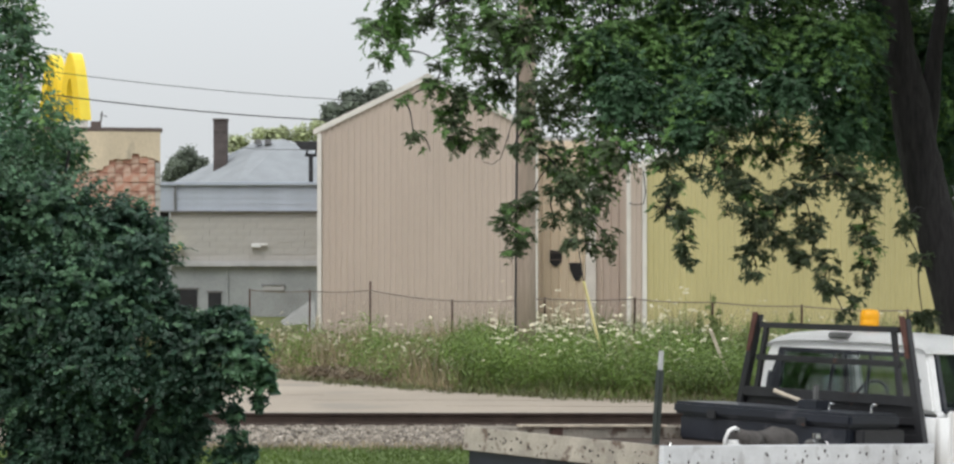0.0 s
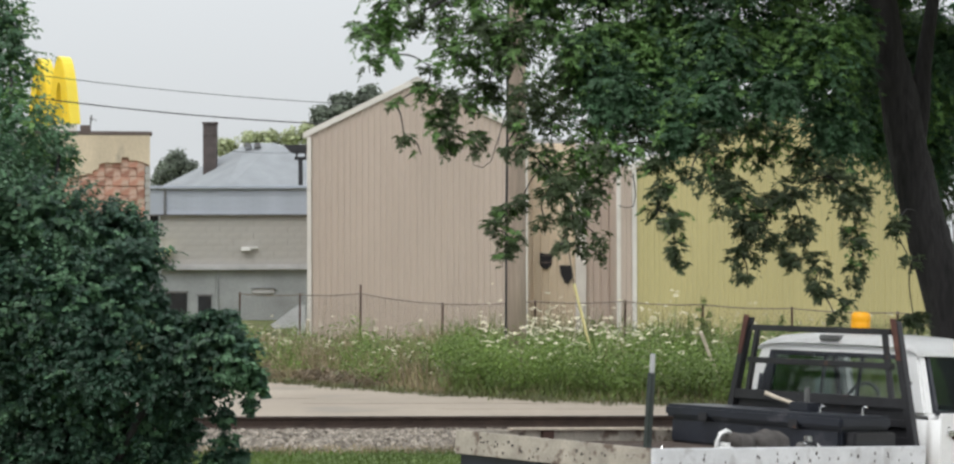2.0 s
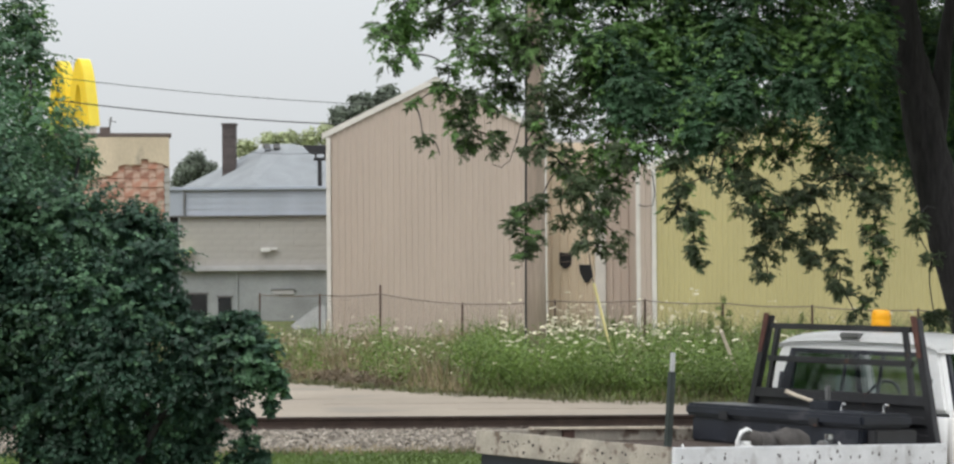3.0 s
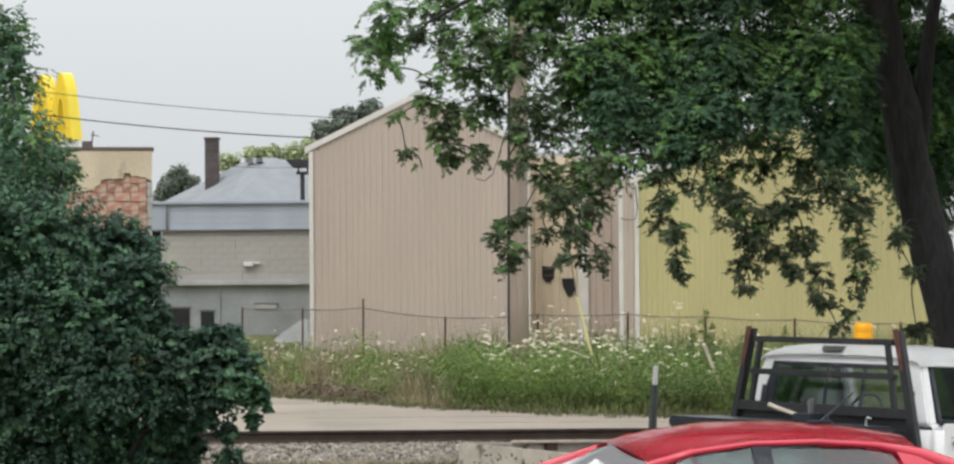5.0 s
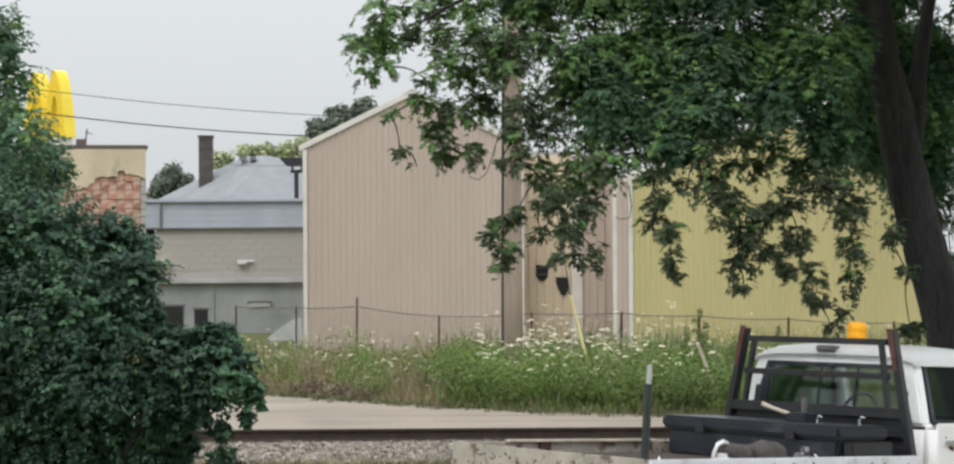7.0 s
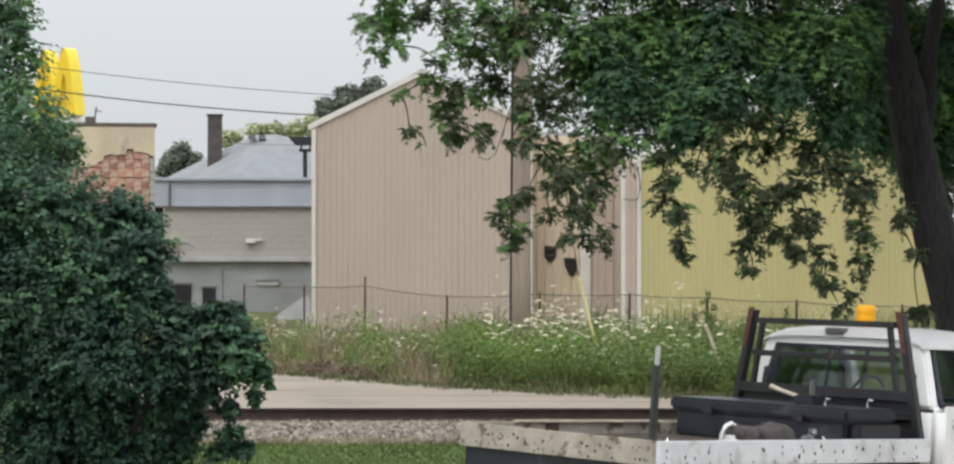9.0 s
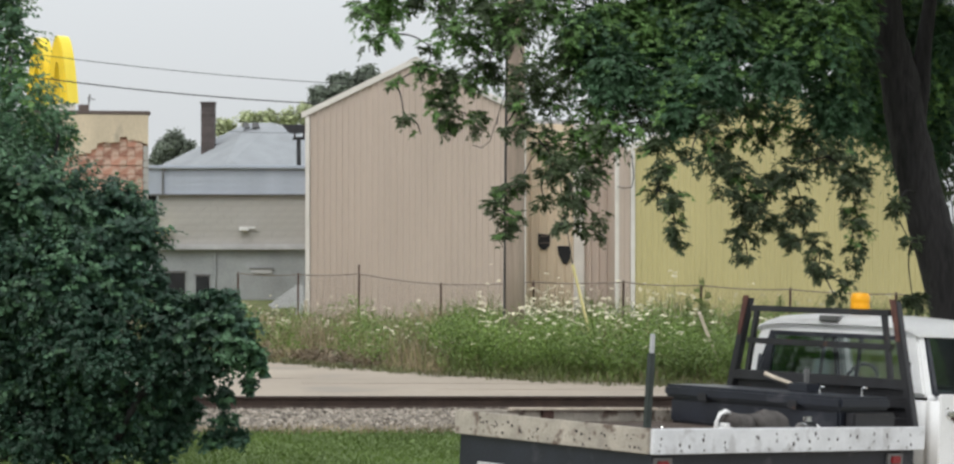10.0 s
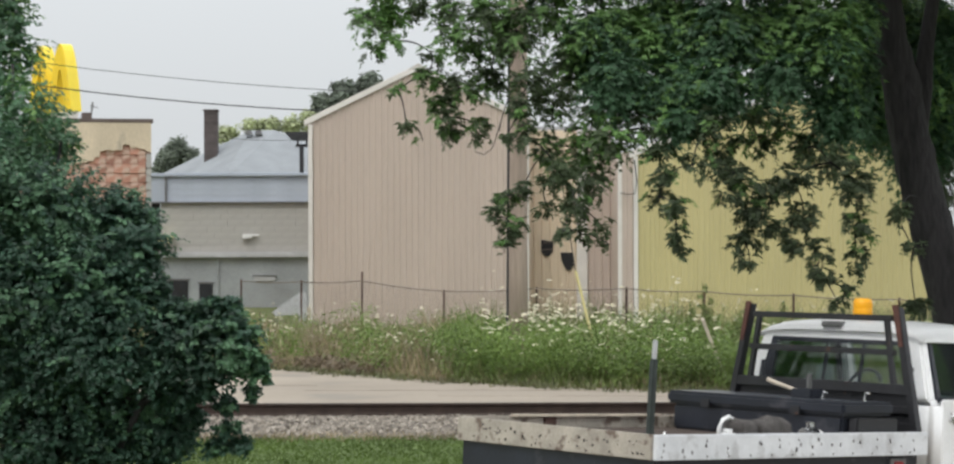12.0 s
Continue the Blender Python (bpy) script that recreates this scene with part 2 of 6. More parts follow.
def hexa(bm, pts, bevel=0.0, segs=2):
    """A solid from its four lower and four upper corners, each going round the same way."""
    v = [bm.verts.new(p) for p in pts]
    fs = [bm.faces.new([v[i] for i in q]) for q in ((3, 2, 1, 0), (4, 5, 6, 7), (0, 1, 5, 4), (1, 2, 6, 5), (2, 3, 7, 6), (3, 0, 4, 7))]
    if bevel:
        edges = {e for f in fs for e in f.edges}
        bmesh.ops.bevel(bm, geom=list(edges), offset=bevel, segments=segs, affect="EDGES", clamp_overlap=True)
    return bm


def box(x0, x1, y0, y1, z0, z1, bevel=0.0, bm=None):
    bm = bm or bmesh.new()
    return hexa(bm, [(x0, y0, z0), (x1, y0, z0), (x1, y1, z0), (x0, y1, z0), (x0, y0, z1), (x1, y0, z1), (x1, y1, z1), (x0, y1, z1)], bevel)


def tube(points, radii, segs=10, bm=None, cap=True):
    """A round rod along points, its radius running through radii."""
    bm = bm or bmesh.new()
    pts = [Vector(p) for p in points]
    if not isinstance(radii, (list, tuple)):
        radii = [radii] * len(pts)
    rings = []
    for i, p in enumerate(pts):
        way = (pts[min(i + 1, len(pts) - 1)] - pts[max(i - 1, 0)]).normalized()
        side = way.cross(Vector((0, 0, 1)) if abs(way.z) < 0.9 else Vector((0, 1, 0))).normalized()
        up = side.cross(way)
        rings.append([bm.verts.new(p + radii[i] * (math.cos(a) * side + math.sin(a) * up)) for a in (2 * math.pi * k / segs for k in range(segs))])
    for a, b in zip(rings, rings[1:]):
        for k in range(segs):
            bm.faces.new((a[k], a[(k + 1) % segs], b[(k + 1) % segs], b[k]))
    if cap:
        bm.faces.new(rings[0][::-1])
        bm.faces.new(rings[-1])
    return bm


def prism(outline, y0, y1, bevel=0.0, bm=None):
    """An outline in x and z, drawn out along y."""
    bm = bm or bmesh.new()
    a = [bm.verts.new((x, y0, z)) for x, z in outline]
    b = [bm.verts.new((x, y1, z)) for x, z in outline]
    n = len(a)
    fs = [bm.faces.new(a), bm.faces.new(b[::-1])]
    for i in range(n):
        fs.append(bm.faces.new((a[i], b[i], b[(i + 1) % n], a[(i + 1) % n])))
    bmesh.ops.recalc_face_normals(bm, faces=fs)
    if bevel:
        bmesh.ops.bevel(bm, geom=list({e for f in fs for e in f.edges}), offset=bevel, segments=2, affect="EDGES", clamp_overlap=True)
    return bm


def ribbed(x0, x1, y, z0, top, pitch, depth=0.03):
    """A sheet of ribbed cladding in the plane y, seen from -y; top(x) is its upper edge."""
    bm = bmesh.new()
    xs = []
    n = max(1, round((x1 - x0) / pitch))
    p = (x1 - x0) / n
    for i in range(n):
        a = x0 + i * p
        xs += [(a, 0), (a + 0.66 * p, 0), (a + 0.74 * p, -depth), (a + 0.92 * p, -depth)]
    xs.append((x1, 0))
    lo = [bm.verts.new((x, y + d, z0)) for x, d in xs]
    hi = [bm.verts.new((x, y + d, top(x))) for x, d in xs]
    lo2 = [bm.verts.new((x, y + 0.05, z0)) for x, d in xs]
    hi2 = [bm.verts.new((x, y + 0.05, top(x))) for x, d in xs]
    for i in range(len(xs) - 1):
        bm.faces.new((lo[i], lo[i + 1], hi[i + 1], hi[i]))
        bm.faces.new((lo2[i + 1], lo2[i], hi2[i], hi2[i + 1]))
        bm.faces.new((hi[i], hi[i + 1], hi2[i + 1], hi2[i]))
        bm.faces.new((lo[i + 1], lo[i], lo2[i], lo2[i + 1]))
    bm.faces.new((lo[0], hi[0], hi2[0], lo2[0]))
    bm.faces.new((lo[-1], lo2[-1], hi2[-1], hi[-1]))
    return bm


# ---- leaves ----
KITE = np.array([(0, 0, 0), (0.32, 0.42, 0.10), (0, 1, -0.06), (-0.32, 0.42, 0.10)])


def leaf_mesh(name, pos, up, size, mat, parent, rng, shape, droop, mats, tip=None, scale=1.0):
    n = len(pos)
    up = up / np.linalg.norm(up, axis=1)[:, None]
    if tip is None:
        tip = rng.normal(size=(n, 3))
        tip[:, 2] = tip[:, 2] * 0.6 - droop
    tip = tip - up * (tip * up).sum(1)[:, None]
    tip /= np.linalg.norm(tip, axis=1)[:, None]
    side = np.cross(tip, up)
    s = size * scale * (0.7 + 0.6 * rng.random(n))
    v = (pos[:, None, :] + s[:, None, None] * (shape[None, :, 0, None] * side[:, None, :] + shape[None, :, 1, None] * tip[:, None, :]
                                               + shape[None, :, 2, None] * up[:, None, :]))
    m = len(shape)
    kites = np.arange(n * m).reshape(-1, 4)
    tri = np.concatenate([kites[:, [0, 1, 2]], kites[:, [0, 2, 3]]])
    picks = None
    if mats:
        light = mats[1] if isinstance(mats[1], np.ndarray) else (rng.random(n) < mats[1]).astype(int)
        picks = np.tile(np.repeat(light, m // 4), 2).tolist()
        mat = [mat, mats[0]]
    ob = raw(name, v.reshape(-1, 3).tolist(), tri.tolist(), mat, parent, picks=picks)
    return tagged(ob, kind="stuff")


def leaf_cloud(name, clumps, count, size, mat, parent, rng, shape=KITE, droop=0.5, lump=0.22, mats=None, fill=0.2):
    """Many small leaves: each clump (x, y, z, rx, ry, rz) breaks up into lumps over its surface, and each lump into leaves that face
    outwards; a few more leaves fill the inside."""
    c = np.array(clumps, float)
    share = (c[:, 3] * c[:, 4] + c[:, 4] * c[:, 5] + c[:, 3] * c[:, 5])
    per = np.maximum(14, (count * share / share.sum()).astype(int))
    places, faces_to = [], []
    for row, n in zip(c, per):
        rad = row[3:]
        mean = float(np.prod(rad) ** (1 / 3))
        m = max(1, int(2.6 * (mean / lump) ** 2))
        d = rng.normal(size=(m, 3))
        d /= np.linalg.norm(d, axis=1)[:, None]
        if m == 1:
            d *= 0
        small = np.minimum(lump, rad.min()) * (0.55 + 0.75 * rng.random(m))
        inner = np.maximum(0.0, rad[None, :] - 0.6 * small[:, None])
        mid = row[:3] + d * inner * (0.72 + 0.28 * rng.random(m))[:, None]
        k = int(n * (1 - fill))
        which = rng.integers(0, m, k)
        e = rng.normal(size=(k, 3))
        e /= np.linalg.norm(e, axis=1)[:, None]
        r = (0.45 + 0.6 * rng.random(k)) * np.where(rng.random(k) < 0.10, 1.3, 1.0)
        stretch = np.array([1.0, 1.0, 0.8]) if m > 1 else rad / small.mean()
        places.append(mid[which] + e * (r * small[which])[:, None] * stretch)
        faces_to.append(e + 0.5 * d[which])
        k = n - k
        e = rng.normal(size=(k, 3))
        e /= np.linalg.norm(e, axis=1)[:, None]
        places.append(row[:3] + e * rad * (0.75 * rng.random(k) ** 0.5)[:, None])
        faces_to.append(e)
    pos, out = np.concatenate(places), np.concatenate(faces_to)
    n = len(pos)
    up = out * 0.7 + rng.normal(size=(n, 3)) * 0.42 + (0, 0, 0.55)
    return leaf_mesh(name, pos, up, size, mat, parent, rng, shape, droop, mats)


def compound():
    """A hanging leaf of four narrow leaflets on one stalk."""
    out = []
    for turn, size, back in ((8, 1.0, 0.45), (48, 0.85, 0.30), (-42, 0.9, 0.25), (-75, 0.55, 0.05)):
        c, s = math.cos(radians(turn)), math.sin(radians(turn))
        k = KITE * (size * 0.72, size, size)
        out.append(np.stack([k[:, 0] * c - k[:, 1] * s, k[:, 0] * s + k[:, 1] * c + back, k[:, 2] - 0.14 * abs(turn) / 75 * k[:, 1]], 1))
    return np.concatenate(out)


HANGING_LEAF = compound()
BROAD_LEAF = KITE * (1.25, 1, 1.6)


def shoots(name, clumps, count, per, length, size, mat, parent, rng, shape, sag, out, rise, light=None, core=0, droop=0.45, spread=0.72):
    """Leafy shoots: each starts in a clump (x, y, z and three radii), grows outwards, bends down by its weight and
    carries leaves in turn on both sides; lighter shoots come in patches and towards the top, for young growth and
    painted highlights. Core: large leaves that fill the inside of the clumps."""
    c = np.array(clumps, float)
    share = (c[:, 3] * c[:, 5]) ** 0.9
    which = np.concatenate([np.arange(len(c)), rng.choice(len(c), max(0, count - len(c)), p=share / share.sum())])
    n = len(which)
    mid, rad = c[which, :3], c[which, 3:]
    d = rng.normal(size=(n, 3))
    d /= np.linalg.norm(d, axis=1)[:, None]
    start = mid + d * rad * (0.15 + spread * rng.random((n, 1)) ** 0.7)
    way = d * out + rng.normal(size=(n, 3)) * 0.35 + (0, 0, rise)
    way /= np.linalg.norm(way, axis=1)[:, None]
    far = np.minimum(length, 0.75 * rad.mean(1) + 0.02) * (0.6 + 0.7 * rng.random(n))
    start[:, 2] += far * sag * 0.25
    # highlights by leaf colour: lighter shoots in patches, more of them higher up
    young_lit = np.array([noise.noise(Vector(p) * 1.7) + 0.45 * rng.normal() for p in start])
    young_lit += 0.3 * (start[:, 2] - start[:, 2].mean()) / start[:, 2].std()
    young_lit = young_lit > np.quantile(young_lit, 1 - (light[1] if light else 0))
    u = (np.arange(per) + 0.6) / per
    pos = start[:, None, :] + far[:, None, None] * (way[:, None, :] * u[None, :, None] + np.array([0, 0, -sag]) * (u ** 2)[None, :, None])
    tangent = way[:, None, :] + np.array([0, 0, -2 * sag]) * u[None, :, None]
    side = np.cross(tangent, np.array([0, 0, 1.0]) + rng.normal(size=(n, 1, 3)) * 0.4)
    side /= np.linalg.norm(side, axis=2)[:, :, None] + 1e-6
    turn = np.where(np.arange(per) % 2 == 0, 1, -1)[None, :, None]
    tip = 0.5 * tangent + 0.7 * side * turn + (0, 0, -droop) + rng.normal(size=(n, per, 3)) * 0.3
    up = np.array([0, -0.1, 0.8]) + 0.55 * d[:, None, :] + rng.normal(size=(n, per, 3)) * 0.3
    scale = np.repeat((1.15 - 0.5 * u)[None, :], n, 0)
    pos, tip, up, scale = pos.reshape(-1, 3), tip.reshape(-1, 3), up.reshape(-1, 3), scale.reshape(-1)
    picks = np.repeat(young_lit.astype(int), per)
    if core:
        own = rng.choice(len(c), core, p=share / share.sum())
        e = rng.normal(size=(core, 3))
        e /= np.linalg.norm(e, axis=1)[:, None]
        pos = np.concatenate([pos, c[own, :3] + e * c[own, 3:] * (0.62 * rng.random((core, 1)) ** 0.5) + (0, 0.12, 0)])
        tip = np.concatenate([tip, rng.normal(size=(core, 3)) - (0, 0, 0.5)])
        up = np.concatenate([up, e + (0, 0, 0.4)])
        scale = np.concatenate([scale, np.full(core, 1.5)])
        picks = np.concatenate([picks, np.zeros(core, int)])
    return leaf_mesh(name, pos, up, size, mat, parent, rng, shape, droop, (light[0], picks) if light else None, tip, scale)


# ---- ground, road, lot and track ----
def ground_height(y):
    """The far side of the track lies a little higher."""
    k = min(1.0, max(0.0, (y - 29.6) / 0.9))
    return 0.13 * k * k * (3 - 2 * k)


def make_ground():
    bm = bmesh.new()
    ys = [-400, -60, -10, 10, 20, 26, 29.6, 29.8, 30.0, 30.2, 30.5, 34, 45, 80, 200, 900]
    xs = [-700, -80, -30, -12, -4, 0, 4, 12, 30, 80, 700]
    grid = [[bm.verts.new((x, y, ground_height(y))) for x in xs] for y in ys]
    for a, b in zip(grid, grid[1:]):
        for i in range(len(xs) - 1):
            bm.faces.new((a[i], a[i + 1], b[i + 1], b[i]))
    return tagged(link("ground", bm, GROUND), "grassy earth ground with bare brown patches", "ground", kind="structure")


def sheet(name, outline, z, mat, label, category, thick=0.03):
    bm = bmesh.new()
    top = [bm.verts.new((x, y, z)) for x, y in outline]
    low = [bm.verts.new((x, y, z - thick)) for x, y in outline]
    bm.faces.new(top)
    for i in range(len(top)):
        j = (i + 1) % len(top)
        bm.faces.new((top[j], top[i], low[i], low[j]))
    bmesh.ops.recalc_face_normals(bm, faces=bm.faces)
    return tagged(link(name, bm, mat), label, category, kind="structure")


make_ground()
ROAD_TURN = 13.0
ROAD = pose(0, 11.6, 0, 0, 0, ROAD_TURN)
road = tagged(link("road", box(-90, 90, -3.9, 2.2, -0.05, 0.012), ASPHALT), "dark asphalt street along the grass verge", "road", kind="structure")
road.matrix_world = ROAD
kerb = tagged(link("kerb", box(-90, 0.0, 2.2, 2.36, -0.05, 0.13, 0.015), CONCRETE), "worn concrete kerb beside the street", "kerb", kind="structure")
kerb.matrix_world = ROAD
sheet("parking_pad", [(0.2, 13.9), (6, 15.9), (11.5, 18.6), (8.5, 23.3), (2, 21.6), (-1.6, 18.6)], 0.016, GRAVEL, "pale gravel parking pad beside the street", "driveway")
sheet("lawn", [(-30, 17.5), (-1.8, 18.7), (1.9, 21.7), (8.6, 23.5), (30, 24.2), (30, 26.1), (-30, 26.1)], 0.02, LAWN, "mown green lawn beside the railway", "lawn")
sheet("gravel_lot", [(-40, 29.52), (40, 29.52), (40, 30.9), (14, 31.2), (5.2, 31.5), (2.8, 32.1), (1.2, 33.0), (-0.3, 34.05), (-2.0, 36.0), (-3.9, 38.2), (-7, 40.2), (-12, 42), (-40, 46)],
      0.15, GRAVEL, "pale gravel lot with faint wheel tracks beside the railway", "lot", 0.16)
for i, outline in enumerate(([(-4.6, 38.9), (-3.9, 38.1), (-2.9, 37.0), (-2.1, 36.05), (-2.3, 36.6), (-3.2, 37.7)], [(-1.6, 35.6), (-0.9, 34.7), (-0.2, 33.95), (-0.4, 34.5)],
                             [(1.4, 32.9), (2.6, 32.15), (4.0, 31.75), (3.9, 32.0), (2.4, 32.5)])):
    sheet("earth_patch", outline, 0.156, EARTH, "bare brown earth along the lot edge", "earth", 0.02)
for outline in ([(-2.6, 32.35), (-1.4, 32.28), (0.2, 32.30), (1.5, 32.1), (2.0, 32.0), (1.2, 32.28), (-0.2, 32.52), (-1.6, 32.48)],
                [(-0.6, 31.15), (0.9, 31.05), (2.6, 31.0), (3.4, 31.02), (2.4, 31.16), (0.8, 31.2)],
                [(-6, 33.5), (-4.2, 33.35), (-2.9, 33.4), (-2.5, 33.5), (-3.4, 33.58), (-5, 33.66)]):
    sheet("wheel_track", outline, 0.154, RUT, "faint darker wheel track in the gravel", "wheel track", 0.02)
random.seed(5)


def ballast():
    """Loose stones on a low bank on both sides of the near rail and between the rails."""
    rng = np.random.default_rng(3)
    base = [Vector(p) for p in ((1, 0, -0.6), (-0.6, 0.9, -0.5), (-0.6, -0.9, -0.5), (0.1, 0.2, 0.9), (0.7, 0.7, 0.3), (-0.9, 0, 0.4))]
    tris = [(0, 1, 2), (0, 4, 1), (4, 3, 1), (1, 3, 5), (1, 5, 2), (2, 5, 3), (2, 3, 0), (0, 3, 4)]
    verts, faces = [], []
    for i in range(17000):
        y = 25.95 + 3.4 * rng.random() ** 0.85 + rng.normal() * 0.09
        x = -8.5 + 17 * rng.random()
        z = ballast_height(y)
        s = 0.022 + 0.032 * rng.random()
        if y > 28.7:
            s *= 0.35
        q = Euler(tuple(rng.random(3) * 6.28)).to_matrix()
        o = len(verts)
        for b in base:
            p = q @ Vector((b.x * s * 1.2, b.y * s, b.z * s * 0.9))
            verts.append((x + p.x, y + p.y, z + p.z + 0.012))
        faces += [(o + a, o + b, o + c) for a, b, c in tris]
    raw_ob = raw("ballast", verts, faces, STONE)
    return tagged(raw_ob, "loose grey and brown crushed stone ballast", "ballast", kind="stuff")


def ballast_height(y):
    return -0.004 + 0.02 * min(1.0, max(0.0, (y - 26.0) / 1.2))


def ballast_bed():
    bm = prism([(25.95, -0.05), (26.1, 0.003), (27.2, 0.012), (29.50, 0.012), (29.50, -0.05)], -40, 40)
    ob = link("ballast_bed", bm, STONE)
    ob.matrix_world = Matrix(((0, 1, 0, 0), (1, 0, 0, 0), (0, 0, 1, 0), (0, 0, 0, 1)))
    return tagged(ob, "stone bed under the railway track", "ballast", kind="structure")


def rail(y, z):
    t = thing("rail", pose(0, y, z), "rusty brown steel railway rail with worn head", "rail")
    web = [(-0.07, 0), (0.07, 0), (0.07, 0.012), (0.018, 0.03), (0.010, 0.045), (0.010, 0.125), (0.034, 0.135), (0.036, 0.158), (0.03, 0.164), (-0.03, 0.164), (-0.036, 0.158), (-0.034, 0.135), (-0.010, 0.125), (-0.010, 0.045), (-0.018, 0.03), (-0.07, 0.012)]
    m = Matrix(((0, 1, 0, 0), (1, 0, 0, 0), (0, 0, 1, 0), (0, 0, 0, 1)))
    body = part("rail_body", prism(web, -38, 38), RAIL, t)
    body.matrix_basis = m
    top = part("rail_head", box(-38, 38, -0.024, 0.024, 0.1645, 0.169), RAIL_TOP, t, "worn bright top of the rail")
    return t


ballast_bed()
ballast()
rail(29.4, 0.018)


# ---- buildings ----
def sloped(p, q, w, h, y0, y1):
    """A trim board that follows a roof edge from p to q, each (x, z)."""
    return prism([(p[0], p[1]), (q[0], q[1]), (q[0], q[1] + h), (p[0], p[1] + h)], y0, y1, 0.01)


def gabled_shed(name, x0, x1, y, depth, eave, ridge, mat, pitch, label, panel=0.95):
    t = thing(name, pose(0, 0, 0), label, "warehouse")
    xm = (x0 + x1) / 2
    top = lambda x: eave + (ridge - eave) * (1 - abs(x - xm) / (xm - x0))
    n = round((x1 - x0) / panel / 2) * 2
    w = (x1 - x0) / n
    for i in range(n):
        a = x0 + i * w
        part("cladding_panel", ribbed(a + 0.0008, a + w - 0.0008, y, 0.1, top, pitch), mat, t)
    part("side_wall", box(x0, x0 + 0.08, y + 0.06, y + depth, 0.1, eave), mat, t)
    part("side_wall", box(x1 - 0.08, x1, y + 0.06, y + depth, 0.1, eave), mat, t)
    part("rear_wall", prism([(x0, 0.1), (x1, 0.1), (x1, eave), (xm, ridge), (x0, eave)], y + depth, y + depth + 0.08), mat, t)
    for s, e in (((x0 - 0.12, eave - 0.06), (xm, ridge)), ((x1 + 0.12, eave - 0.06), (xm, ridge))):
        part("roof_panel", sloped(s, e, 0, 0.05, y - 0.02, y + depth + 0.1), LEDGE, t, "pale ribbed metal roof")
        part("rake_trim", sloped((s[0], s[1] - 0.09), (e[0], e[1] - 0.09), 0, 0.16, y - 0.075, y - 0.024), WHITE_TRIM, t, "white metal edge trim")
    for a in (x0 - 0.02, x1 - 0.09):
        part("corner_trim", box(a, a + 0.11, y - 0.07, y - 0.024, 0.1, eave - 0.1, 0.008), WHITE_TRIM, t, "white corner trim")
    part("ridge_cap", prism([(xm - 0.25, ridge - 0.06), (xm, ridge + 0.06), (xm + 0.25, ridge - 0.06), (xm, ridge + 0.09)], y - 0.09, y + depth + 0.1), WHITE_TRIM, t)
    return t


tan_shed = gabled_shed("tan_warehouse", -4.37, 1.23, 56.0, 18.0, 5.42, 6.78, TAN, 0.16, "tan ribbed metal warehouse with white edge trim")
yellow_shed = gabled_shed("yellow_warehouse", 3.80, 11.25, 54.0, 20.0, 4.5, 5.95, YELLOW_WALL, 0.135, "faded yellow ribbed metal warehouse with white trim")


def connector():
    t = thing("linking_annex", pose(0, 0, 0), "pale tan metal annex with torn dark openings and white downpipes", "annex")
    part("cladding_panel", ribbed(1.24, 2.52, 57.2, 0.1, lambda x: 5.2, 0.2), TAN_WARM, t)
    part("cladding_panel", ribbed(2.80, 3.40, 57.2, 0.1, lambda x: 5.2, 0.2), TAN, t)
    part("pilaster", box(2.52, 2.80, 57.08, 57.26, 0.1, 5.2, 0.02), WHITE_TRIM, t, "pale grey steel pilaster")
    part("downpipe", box(3.40, 3.50, 53.96, 54.1, 0.1, 4.45, 0.02), WHITE_TRIM, t, "white square downpipe")
    part("cladding_panel", ribbed(3.50, 3.78, 54.0, 0.1, lambda x: 4.5, 0.14), TAN, t, "narrow tan infill panel")
    part("cable_loop", tube([(3.80, 53.9, 4.3), (3.86, 53.88, 3.75), (3.80, 53.88, 3.48), (3.62, 53.88, 3.45), (3.45, 53.9, 3.50)], 0.012, 6), CABLE, t, "dark cable looped on the wall")
    part("side_wall", box(3.40, 3.48, 54.1, 57.2, 0.1, 4.5), TAN, t)
    part("roof", box(1.24, 3.75, 57.2, 72, 5.2, 5.3), LEDGE, t)
    part("rear_wall", box(1.24, 3.75, 71.9, 72, 0.1, 5.2), TAN, t)
    # torn openings with a bent flap
    for x, z, w, h, cut, tilt in ((1.74, 2.12, 0.32, 0.42, 0.25, 4), (2.27, 1.78, 0.32, 0.48, -0.05, -3)):
        bm = prism([(-w / 2, h / 2), (w / 2, h / 2 - 0.02), (w / 2, -h * 0.2), (w * 0.2, -h / 2), (-w * 0.1, -h / 2), (-w * 0.45, -h * cut)], -0.012, 0.03)
        o = part("torn_opening", bm, DARK, t, "dark torn hole in the metal")
        o.matrix_basis = pose(x, 57.16, z, 0, tilt, 0)
        if cut > 0:
            for k in (0.12, -0.06):
                part("bent_strip", prism([(-w * 0.4, k), (w * 0.45, k + 0.03), (w * 0.45, k + 0.06), (-w * 0.4, k + 0.025)], -0.03, -0.014), COPING, o)
    return t


connector()


